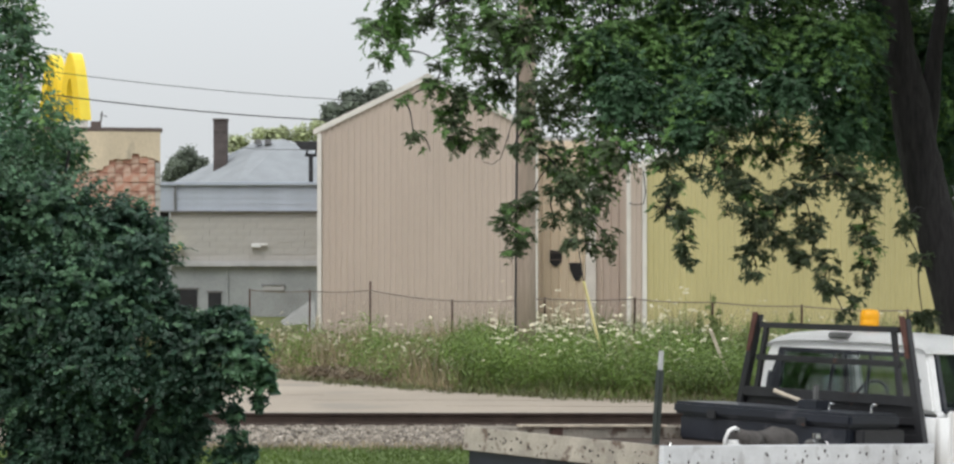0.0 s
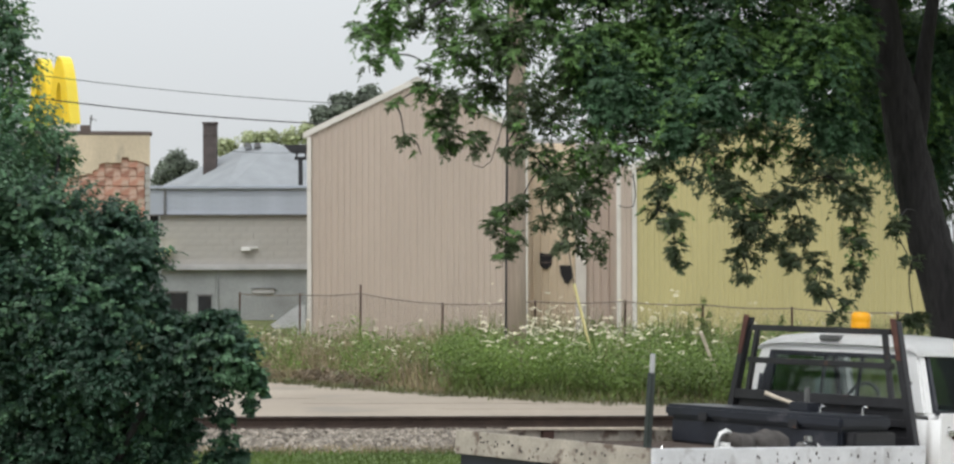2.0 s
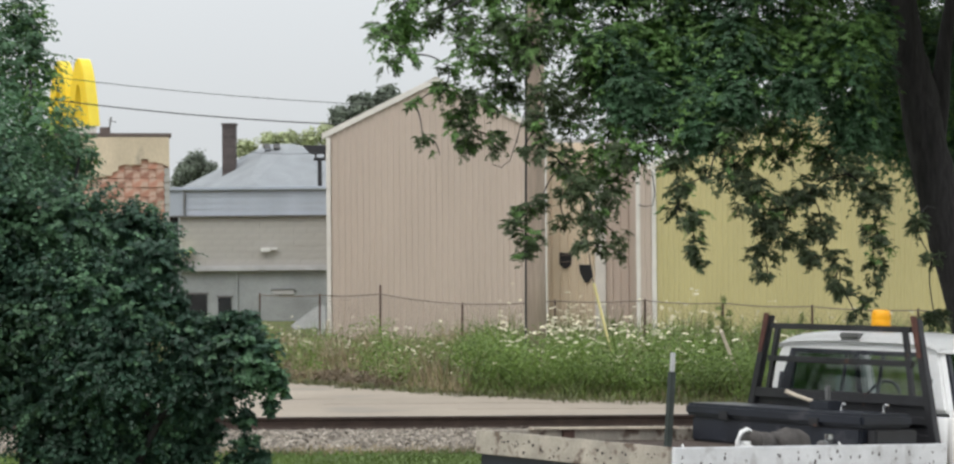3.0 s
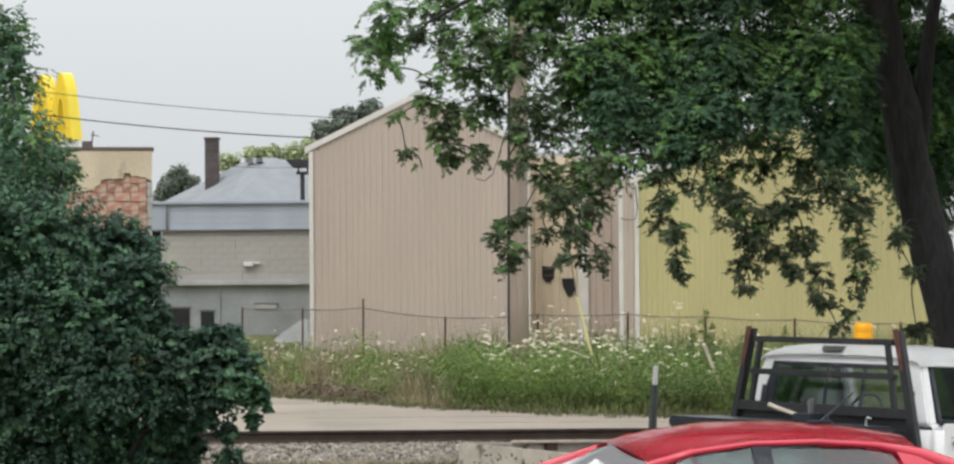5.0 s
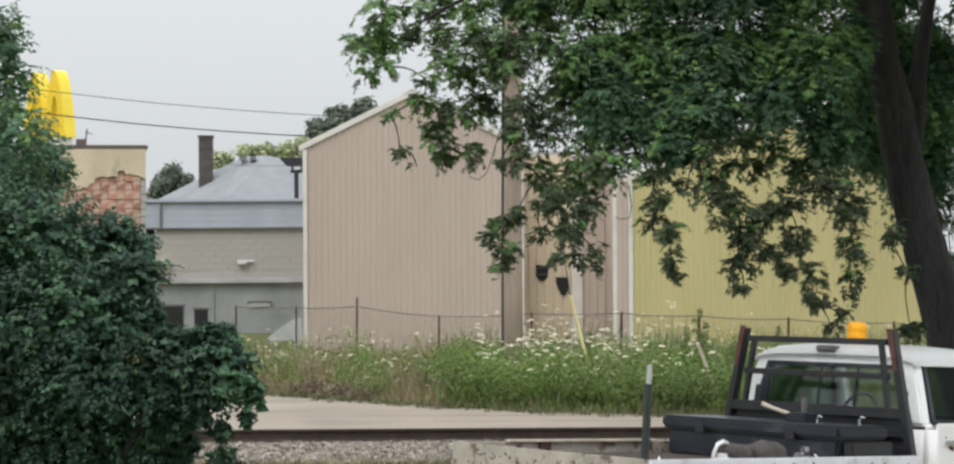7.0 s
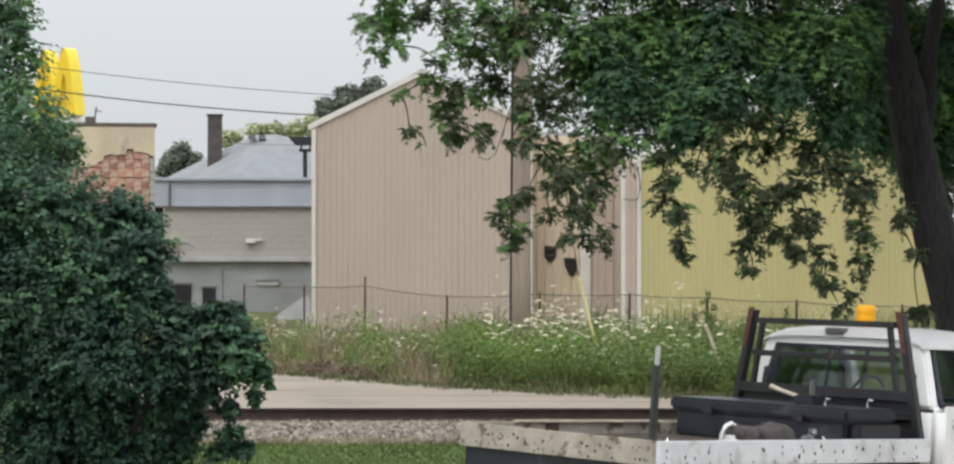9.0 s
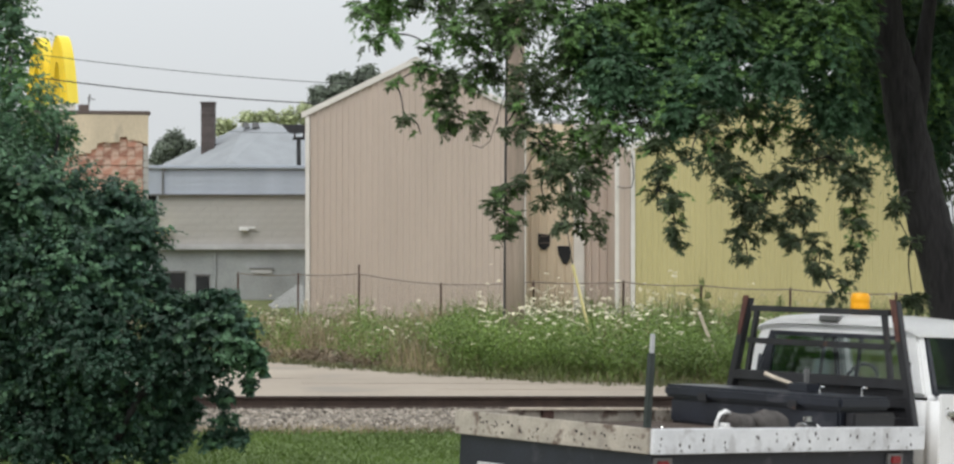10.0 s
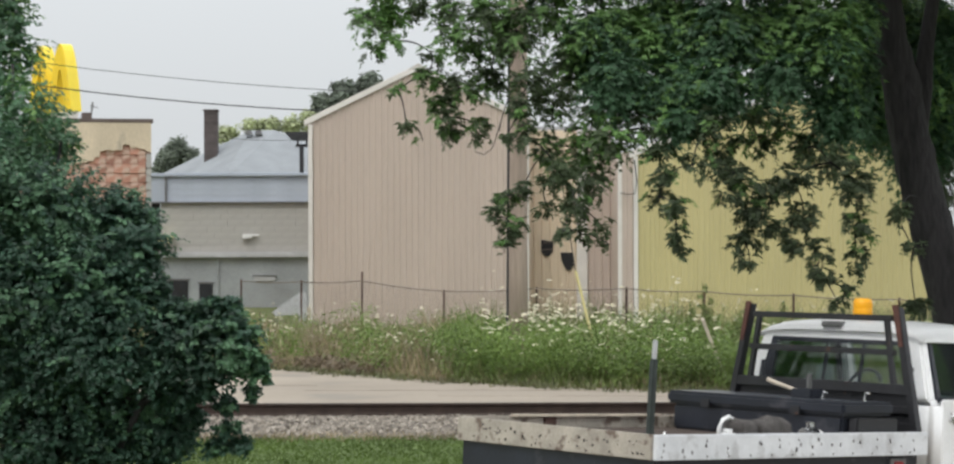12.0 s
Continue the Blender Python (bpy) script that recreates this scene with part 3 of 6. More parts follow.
def brick_house():
    t = thing("brick_building", pose(-7.51, 50, 0, 0, 0, 11), "old clay-block building with cream stucco peeling off", "building")
    top = 5.05
    part("front_wall", box(-7.5, 0, 0.06, 0.3, 3.05, top), MORTAR, t)
    part("lower_wall", box(-7.5, 0, 0.06, 0.3, 0, 3.046), GREY_WALL, t, "grey painted lower wall")
    part("side_wall", box(-0.3, 0, 0.3, 14, 0, top), MORTAR, t)
    part("side_wall", box(-7.5, -7.2, 0.3, 14, 0, top), MORTAR, t)
    part("rear_wall", box(-7.5, 0, 14, 14.3, 0, top), MORTAR, t)
    part("roof", box(-7.3, -0.2, 0.3, 14, top - 0.4, top - 0.3), COPING, t)
    part("coping", box(-7.6, 0.05, -0.04, 0.36, top, top + 0.09, 0.015), COPING, t, "dark weathered wall coping")
    part("coping", box(-0.3, 0.05, 0.36, 14.3, top, top + 0.09, 0.015), COPING, t, "dark weathered wall coping")
    v = part("roof_box", box(-1.56, -1.32, 0.6, 0.85, top - 0.3, top + 0.26, 0.01), COPING, t, "dark metal box on the roof")
    part("mast", tube([(-1.34, 0.7, top + 0.2), (-1.30, 0.7, top + 0.5)], 0.02, 6), STEEL_GREY, v)
    part("mast_arm", tube([(-1.36, 0.7, top + 0.42), (-1.18, 0.7, top + 0.38)], 0.014, 6), STEEL_GREY, v)
    # stucco with a ragged lower edge
    rng = random.Random(8)
    edge = []
    knots = [(-7.5, 4.1), (-1.9, 4.16), (-1.36, 4.18), (-1.30, 4.26), (-1.18, 4.38), (-0.88, 4.37), (-0.67, 4.52), (-0.42, 4.45), (-0.18, 4.50), (0, 4.4)]
    x = -7.5
    while x < -0.12:
        low = next(p[1] + (q[1] - p[1]) * (x - p[0]) / (q[0] - p[0]) for p, q in zip(knots, knots[1:]) if x <= q[0]) + rng.uniform(-0.045, 0.045)
        edge += [(x, low), (x + rng.uniform(0.06, 0.16), low + rng.uniform(-0.02, 0.02))]
        x = edge[-1][0] + 0.02
    edge = [e for e in edge if e[0] < -0.14] + [(-0.12, 4.42), (0.0, 4.36), (0.0, top), (-7.5, top)]
    part("stucco", prism(edge, -0.03, 0.055), STUCCO, t, "cream stucco with stains and a broken edge")
    for k in range(14):
        part("corner_block", box(-0.115, 0.004, -0.012 + 0.008 * (k % 3), 0.3, 2.0 + k * 0.168, 2.16 + k * 0.168, 0.012), BLOCK, t, "grey corner block")
    # clay blocks in courses, slightly uneven
    z, row = 3.06, 0
    while z < 4.50:
        x = -3.0 - (0.18 if row % 2 else 0)
        while x < -0.12:
            wide = min(0.352, -0.12 - x)
            if wide > 0.1:
                bm = box(0, wide, 0, 0.10, 0, 0.203, 0.008)
                o = part("clay_block", bm, BRICK, t)
                o.matrix_basis = pose(x, rng.uniform(-0.012, 0.03), z, 0, rng.uniform(-0.8, 0.8), 0)
            x += wide + 0.008
        z += 0.210
        row += 1
    return t


brick_house()


def grey_house():
    t = thing("grey_building", pose(0, 72, 0), "grey block building with blue-grey siding and pale ledge", "building")
    x0, x1 = -10.56, -2.5
    part("lower_wall", box(x0 + 0.1, x1, 0.1, 0.35, 0, 1.78), GREY_WALL, t, "grey painted lower wall")
    part("ledge", box(x0, x1, -0.12, 0.35, 1.78, 1.97, 0.02), LEDGE, t, "pale projecting ledge")
    for r in range(8):
        for i in range(18):
            w = (x1 - x0) / 18
            a = x0 + i * w + (w / 2 if r % 2 else 0)
            if a + w > x1 + 0.01:
                continue
            o = part("wall_block", box(0.002, w - 0.002, 0, 0.2, 0.0015, 0.205, 0.003), BLOCK, t)
            o.matrix_basis = pose(a, 0.1 + 0.005 * math.sin(i * 7.3 + r * 3.1), 1.97 + r * 0.2065)
    part("backing", box(x0 + 0.05, x1, 0.14, 0.4, 1.97, 3.62), BLOCK, t)
    for k in range(4):
        part("siding_board", prism([(0.02, 0), (0.05, 0.0), (0.05, 0.24), (0.032, 0.24)], x0 + 0.22, x1), SIDING, t).matrix_basis = Matrix(((0, 1, 0, 0), (1, 0, 0, 0.02), (0, 0, 1, 3.62 + k * 0.205), (0, 0, 0, 1)))
    part("corner_board", box(x0 - 0.35, x0 + 0.2, 0.0, 0.12, 3.62, 4.45, 0.01), SIDING, t)
    part("corner_post", box(x0 + 0.2, x0 + 0.26, -0.05, 0.06, 3.62, 4.45), STEEL_GREY, t)
    part("gutter", box(x0 - 0.4, x1, -0.1, 0.14, 4.44, 4.56, 0.03), SIDING, t, "blue-grey gutter")
    part("drip_edge", box(x0 - 0.2, x1, -0.04, 0.08, 3.57, 3.62), STEEL_GREY, t)
    part("rear_wall", box(x0, x1, 8.6, 8.9, 0, 4.5), GREY_WALL, t)
    part("side_wall", box(x0 + 0.02, x0 + 0.25, 0.41, 8.6, 0, 4.5), GREY_WALL, t)
    part("flat_roof", box(x0, x1, 0.2, 8.8, 4.40, 4.5), SHINGLE, t)
    for a, b, z0, z1 in ((-10.3, -9.62, 0.2, 1.03), (-9.25, -8.82, 0.2, 0.92)):
        w = part("window", box(a, b, 0.05, 0.12, z0, z1), DARK_GLASS, t, "small dark window")
        part("window_frame", box(a - 0.05, b + 0.05, 0.06, 0.09, z1, z1 + 0.06), STEEL_GREY, w)
    part("vent", box(-7.45, -6.75, 0.04, 0.11, 1.0, 1.16, 0.01), LEDGE, t, "pale louvred wall vent")
    part("vent", box(-7.5, -6.7, 0.02, 0.1, 1.15, 1.19), STEEL_GREY, t)
    part("pipe", tube([(-8.62, 0.06, 0), (-8.62, 0.06, 1.78)], 0.035, 8), GREY_WALL, t)
    # wall lamps: one box with a stub, one lit pale strip
    l = part("wall_lamp", box(-7.82, -7.50, -0.10, 0.08, 2.40, 2.55, 0.02), WHITE_PLASTIC, t, "white wall lamp housing")
    part("lamp_arm", box(-7.50, -7.28, -0.04, 0.04, 2.48, 2.55, 0.01), WHITE_PLASTIC, l)
    part("awning_light", prism([(-10.72, 2.50), (-10.05, 2.50), (-10.2, 2.28), (-10.6, 2.28)], -0.25, 0.05, 0.01), LAMP_HOOD, t, "pale yellow lamp hood")
    # a dark panel stands in for the neighbour's shadow beside the wall
    part("side_recess", box(x0 - 0.32, x0 - 0.01, 0.16, 0.22, 1.97, 3.60), DARK, t, "dark strip standing for the shaded gap beside the wall")
    return t


grey_house()


def hip_house():
    t = thing("hip_roof_house", pose(0, 74.5, 0), "house with grey shingled hip roof behind the block building", "house")
    near, left, right, back = (-8.75, 0.0), (-12.4, 5.0), (-2.6, 4.2), (-6.4, 10.0)
    for a, b in ((near, left), (near, right), (right, back), (left, back)):
        k = 0.93
        cx, cy = -7.5, 4.8
        p, q = [(cx + (u - cx) * k, cy + (v - cy) * k) for u, v in (a, b)]
        part("wall", hexa(bmesh.new(), [(p[0], p[1], 0), (q[0], q[1], 0), (q[0] * 0.98 - 0.15, q[1] * 0.96 + 0.19, 0), (p[0] * 0.98 - 0.15, p[1] * 0.96 + 0.19, 0),
                                        (p[0], p[1], 4.35), (q[0], q[1], 4.35), (q[0] * 0.98 - 0.15, q[1] * 0.96 + 0.19, 4.35), (p[0] * 0.98 - 0.15, p[1] * 0.96 + 0.19, 4.35)]), GREY_WALL, t)
    r0, r1, z0, z1 = (-8.35, 4.9), (-7.4, 4.6), 4.35, 6.32
    slopes = [("roof_slope", (near, left, r0, r1)), ("roof_slope", (near, right, r1, r1)), ("roof_slope", (right, back, r0, r1)), ("roof_slope", (left, back, r0, r0))]
    for name, (a, b, c, d) in slopes:
        bm = bmesh.new()
        pts = [(*a, z0), (*b, z0), (*c, z1)] + ([(*d, z1)] if d != c else [])
        up = [bm.verts.new(p) for p in pts]
        lo = [bm.verts.new((p[0], p[1], p[2] - 0.12)) for p in pts]
        bm.faces.new(up)
        bm.faces.new(lo[::-1])
        for i in range(len(up)):
            j = (i + 1) % len(up)
            bm.faces.new((up[i], lo[i], lo[j], up[j]))
        bmesh.ops.recalc_face_normals(bm, faces=bm.faces)
        part(name, bm, SHINGLE, t, "grey asphalt shingle slope")
    for x in (-8.3, -7.95):
        part("roof_vent", prism([(x - 0.14, 6.12), (x + 0.14, 6.12), (x + 0.08, 6.30), (x - 0.08, 6.30)], 4.0, 4.3, 0.02), STEEL_GREY, t, "small grey roof vent")
    c = part("chimney", box(-0.23, 0.23, -0.23, 0.23, 0, 2.55), CHIMNEY_BRICK, t, "dark brown brick chimney")
    c.matrix_basis = pose(-9.62, 3.9, 4.4)
    for k in range(15):
        part("brick_course", box(-0.237, 0.237, -0.237, 0.237, 0.02 + 0.17 * k, 0.17 * k + 0.165, 0.008), CHIMNEY_BRICK, c)
    part("chimney_cap", box(-0.27, 0.27, -0.27, 0.27, 2.55, 2.62, 0.01), CHIMNEY_BRICK, c)
    return t


hip_house()


def roof_lamp():
    t = thing("flood_light", pose(-5.96, 73.2, 4.5), "dark box flood light on a steel post", "lamp")
    part("post", box(-0.07, 0.07, -0.07, 0.07, 0, 0.98, 0.01), BLACK_STEEL, t)
    part("bracket", box(-0.20, 0.20, -0.05, 0.05, 0.95, 1.05), BLACK_STEEL, t)
    part("bracket_arm", box(-0.16, -0.10, -0.05, 0.05, 1.05, 1.17), BLACK_STEEL, t)
    part("bracket_arm", box(0.14, 0.20, -0.05, 0.05, 1.05, 1.17), BLACK_STEEL, t)
    part("lamp_head", prism([(-0.56, 1.45), (0.45, 1.45), (0.40, 1.17), (-0.30, 1.17)], -0.3, 0.3, 0.02), BLACK_STEEL, t, "dark wedge lamp head")
    return t


roof_lamp()


def arch_sign():
    t = thing("arch_sign", pose(-13.58, 70, 0, 0, 0, -42), "yellow plastic sign of two tall arches above the roofs", "sign")
    base, high, half = 6.45, 2.16, 0.56

    def curve(w, h, n=18):
        return [(w * u, h * (1 - abs(u) ** 2.05)) for u in (math.sin(math.pi * (k / n - 0.5)) for k in range(n + 1))]

    for cx in (-half + 0.03, half - 0.03):
        outer, inner = curve(half, high), curve(half * 0.42, high * 0.62)
        outline = [(cx + x, base + z) for x, z in outer] + [(cx + x, base + z) for x, z in inner[::-1]]
        a = part("arch", prism(outline, -0.21, 0.21), SIGN_LIT_SIDE, t, "yellow arch with sides brightened as if lit")
        part("arch_face", prism(outline, -0.23, -0.212), SIGN_YELLOW, a, "yellow face, deeper than the sides painted as lit")
    part("base_plate", box(-1.05, 1.05, -0.12, 0.12, base - 0.25, base, 0.02), WHITE_TRIM, t)
    for x in (-0.5, 0.5):
        part("sign_post", tube([(x, 0, 0), (x, 0, base - 0.25)], 0.10, 10), STEEL_GREY, t)
    return t


arch_sign()


def utility_pole():
    t = thing("utility_pole", pose(0.63, 37, 0.13), "weathered brown wooden utility pole in the weeds", "pole")
    part("shaft", tube([(0, 0, -0.2), (0.0, 0, 2), (0.02, 0, 5), (0.04, 0, 9)], [0.185, 0.172, 0.155, 0.13], 18), WOOD_POLE, t, smooth=True)
    part("cable_riser", tube([(-0.178, -0.06, 0), (-0.155, -0.06, 3), (-0.10, -0.06, 8.5)], 0.024, 8), CABLE, t, "dark cable pipe")
    part("cable_loop", tube([(-0.16, -0.08, 4.6), (-0.30, -0.1, 4.15), (-0.42, -0.12, 3.78), (-0.56, -0.12, 3.67), (-0.72, -0.12, 3.72)], 0.008, 6), CABLE, t, "thin hanging cable end")
    part("cable_loop", tube([(-0.13, -0.1, 4.7), (-0.26, -0.12, 4.3), (-0.30, -0.12, 4.05)], 0.006, 6), CABLE, t)
    part("crossarm", box(-1.2, 1.2, -0.18, -0.06, 8.3, 8.42, 0.01), WOOD_POLE, t)
    for x in (-1.1, -0.4, 0.4, 1.1):
        part("insulator", tube([(x, -0.12, 8.42), (x, -0.12, 8.5), (x, -0.12, 8.58)], [0.03, 0.05, 0.025], 8), STEEL_GREY, t)
    return t


utility_pole()


def guy_guard():
    t = thing("guy_wire", pose(2.0, 36.2, 0.13), "guy wire in a yellow plastic guard leaning to the pole", "guy wire")
    part("wire", tube([(0, 0, -0.05), (-0.43, 0.1, 1.75), (-1.36, 0.75, 8.2)], 0.008, 6), CABLE, t)
    part("guard", tube([(-0.02, 0.005, 0.05), (-0.42, 0.098, 1.72)], 0.025, 10), GUARD, t, "yellow plastic sleeve")
    part("anchor", tube([(0.02, 0, -0.15), (0, 0, 0.06)], 0.02, 8), STEEL_GREY, t)
    return t


guy_guard()


def overhead_wires():
    spans = [((-15.0, 64, 7.20), (-2.0, 66, 6.14), 0.02, 0.22), ((-15.0, 66, 7.97), (-2.0, 68, 6.87), 0.012, 0.18),
             ((-9.0, 90, 7.25), (-5.6, 90, 7.15), 0.009, 0.03), ((-9.3, 77.5, 6.0), (-5.96, 73.2, 5.7), 0.009, 0.06)]
    for a, b, r, sag in spans:
        pts = [(a[0] + (b[0] - a[0]) * k / 14, a[1] + (b[1] - a[1]) * k / 14, a[2] + (b[2] - a[2]) * k / 14 - sag * (1 - (k / 7 - 1) ** 2)) for k in range(15)]
        tagged(link("overhead_wire", tube(pts, r, 6), CABLE), "thin dark overhead wire above the roofs", "wire", "overhead wires")


overhead_wires()


def tree(name, base, trunk, limbs, crown, count, size, mat, label, seed, shape=KITE, mats=None, radii=(0.3, 0.2), droop=0.5, lump=0.22, fill=0.2):
    """trunk, limbs: paths in the world; crown: clumps of leaves."""
    t = thing(name, pose(*base), label, "tree")
    inv = Matrix.Translation(-Vector(base))
    rng = np.random.default_rng(seed)
    n = len(trunk)
    part("trunk", tube([inv @ Vector(p) for p in trunk], [radii[0] + (radii[1] - radii[0]) * i / (n - 1) for i in range(n)], 16), BARK, t, smooth=True)
    for limb in limbs:
        k = len(limb)
        part("limb", tube([inv @ Vector(p) for p in limb], [radii[1] * (0.5 - 0.42 * i / (k - 1)) for i in range(k)], 10), BARK, t, smooth=True)
    ob = leaf_cloud("crown", crown, count, size, mat, t, rng, shape, droop, lump, mats, fill)
    ob.matrix_basis = inv
    return t


# ---- trees and shrubs: clumps of leaves as x, y, z and three radii ----
SPRAYS_AT_TIP = [
    (-1.08, 20.50, 4.43, 0.13, 0.11, 0.13), (-0.88, 21.14, 4.55, 0.21, 0.15, 0.15), (-0.98, 19.89, 4.09, 0.07, 0.07, 0.10), (-0.59, 21.33, 4.63, 0.15, 0.10, 0.09),
    (-0.81, 20.24, 4.23, 0.08, 0.06, 0.06), (-0.27, 20.98, 4.54, 0.17, 0.14, 0.15), (-0.14, 20.70, 4.26, 0.26, 0.15, 0.12), (-0.45, 20.37, 4.12, 0.12, 0.07, 0.05),
    (0.09, 20.31, 4.44, 0.25, 0.19, 0.20), (-0.86, 20.86, 4.79, 0.22, 0.14, 0.12), (-0.40, 21.08, 4.85, 0.26, 0.15, 0.12), (0.06, 20.61, 4.81, 0.26, 0.15, 0.13)]
SPRAYS_OVER_SHED = [
    (-0.49, 20.35, 3.90, 0.11, 0.08, 0.07), (-0.76, 20.29, 3.76, 0.07, 0.06, 0.04), (-0.29, 20.54, 3.83, 0.15, 0.10, 0.09), (-0.36, 20.49, 3.66, 0.11, 0.07, 0.07),
    (-0.67, 19.89, 3.43, 0.07, 0.06, 0.05), (-0.53, 20.17, 3.31, 0.07, 0.06, 0.03), (-0.30, 20.31, 3.52, 0.11, 0.08, 0.07), (-0.12, 20.43, 3.77, 0.12, 0.10, 0.10),
    (-0.25, 20.48, 3.41, 0.13, 0.07, 0.05), (-0.01, 20.43, 3.44, 0.07, 0.08, 0.11), (0.08, 20.90, 3.92, 0.16, 0.13, 0.14), (0.13, 20.74, 4.15, 0.14, 0.11, 0.12)]
SPRAYS_AT_POLE = [
    (0.34, 20.14, 4.31, 0.17, 0.16, 0.21), (0.46, 19.87, 3.84, 0.15, 0.14, 0.18), (0.23, 19.61, 3.30, 0.04, 0.06, 0.05), (0.41, 19.63, 3.32, 0.08, 0.08, 0.12),
    (0.36, 19.70, 3.57, 0.10, 0.08, 0.08), (0.26, 20.04, 2.74, 0.11, 0.09, 0.11), (0.14, 19.60, 2.60, 0.07, 0.07, 0.09), (0.31, 19.68, 2.49, 0.09, 0.09, 0.13),
    (0.22, 19.54, 2.31, 0.06, 0.06, 0.08), (0.40, 20.08, 2.86, 0.07, 0.06, 0.07)]
SPRAYS_BESIDE_POLE = [
    (0.67, 20.23, 3.63, 0.16, 0.15, 0.20), (0.62, 20.13, 3.19, 0.10, 0.10, 0.15), (0.74, 19.66, 2.94, 0.14, 0.13, 0.17), (0.58, 19.71, 2.87, 0.09, 0.07, 0.07),
    (0.98, 20.29, 3.22, 0.18, 0.17, 0.23), (0.84, 19.37, 2.67, 0.12, 0.10, 0.11), (1.03, 19.94, 2.90, 0.11, 0.11, 0.16), (0.61, 19.71, 2.65, 0.09, 0.07, 0.07),
    (1.07, 19.53, 2.52, 0.08, 0.08, 0.11), (0.89, 19.33, 2.43, 0.10, 0.07, 0.06), (0.73, 19.40, 2.46, 0.04, 0.06, 0.05), (1.11, 19.30, 2.36, 0.05, 0.06, 0.04),
    (1.20, 20.00, 3.29, 0.19, 0.15, 0.17)]
HANGING_MIDDLE = [
    (1.66, 19.58, 2.95, 0.09, 0.09, 0.13), (1.72, 19.29, 2.67, 0.08, 0.08, 0.13), (1.59, 19.50, 2.76, 0.10, 0.07, 0.06), (1.74, 19.35, 2.43, 0.06, 0.07, 0.09),
    (1.78, 19.39, 2.30, 0.04, 0.06, 0.04), (1.88, 19.41, 3.04, 0.10, 0.07, 0.07), (2.14, 19.69, 3.06, 0.14, 0.11, 0.11), (2.30, 19.41, 2.89, 0.13, 0.11, 0.13),
    (2.21, 19.37, 2.75, 0.11, 0.07, 0.06), (2.42, 19.51, 2.62, 0.11, 0.11, 0.15), (2.36, 19.51, 2.35, 0.11, 0.09, 0.11), (2.39, 19.41, 2.18, 0.06, 0.06, 0.06),
    (2.61, 19.69, 2.80, 0.11, 0.11, 0.14), (2.64, 19.53, 2.47, 0.08, 0.07, 0.10)]
HANGING_NEAR_TRUNK = [
    (2.80, 19.65, 2.90, 0.13, 0.13, 0.17), (2.91, 19.64, 2.58, 0.12, 0.12, 0.16), (3.01, 19.47, 2.25, 0.10, 0.10, 0.15), (3.02, 19.40, 2.06, 0.07, 0.06, 0.06),
    (2.76, 19.43, 2.34, 0.06, 0.06, 0.08), (3.38, 19.61, 2.87, 0.12, 0.13, 0.21), (3.41, 19.64, 2.50, 0.11, 0.12, 0.17), (3.37, 19.59, 2.20, 0.09, 0.08, 0.11),
    (3.24, 19.54, 1.93, 0.08, 0.07, 0.10), (3.13, 19.20, 1.82, 0.04, 0.06, 0.05), (3.17, 19.79, 3.07, 0.14, 0.12, 0.15), (3.93, 20.52, 2.62, 0.05, 0.07, 0.14),
    (4.03, 20.38, 2.29, 0.05, 0.06, 0.09), (4.10, 20.63, 1.75, 0.15, 0.09, 0.08)]
SPRAYS_IN_GAP = [
    (2.56, 20.46, 3.54, 0.16, 0.11, 0.10), (2.90, 20.85, 3.48, 0.13, 0.11, 0.13), (2.65, 20.63, 3.27, 0.13, 0.09, 0.09), (3.04, 20.40, 3.23, 0.11, 0.11, 0.14),
    (2.40, 20.32, 3.28, 0.09, 0.08, 0.10), (5.02, 23.45, 2.99, 0.13, 0.18, 0.33), (0.64, 20.72, 4.51, 0.29, 0.20, 0.20), (0.87, 20.68, 3.97, 0.19, 0.17, 0.22),
    (0.88, 20.31, 4.21, 0.17, 0.14, 0.17), (1.49, 20.10, 3.40, 0.23, 0.15, 0.14), (2.09, 19.67, 3.38, 0.14, 0.13, 0.17), (1.64, 19.90, 3.18, 0.14, 0.09, 0.07), (1.04, 20.20, 3.53, 0.18, 0.15, 0.14)]
CROWN_MIDDLE = [
    (1.14, 20.50, 4.27, 0.39, 0.30, 0.33), (1.27, 20.16, 3.82, 0.28, 0.22, 0.24), (1.73, 20.75, 4.35, 0.45, 0.33, 0.33), (1.83, 20.36, 3.75, 0.38, 0.30, 0.33),
    (2.27, 20.40, 4.27, 0.44, 0.32, 0.33), (2.17, 19.87, 3.73, 0.32, 0.22, 0.21), (1.82, 19.75, 3.42, 0.16, 0.11, 0.11)]
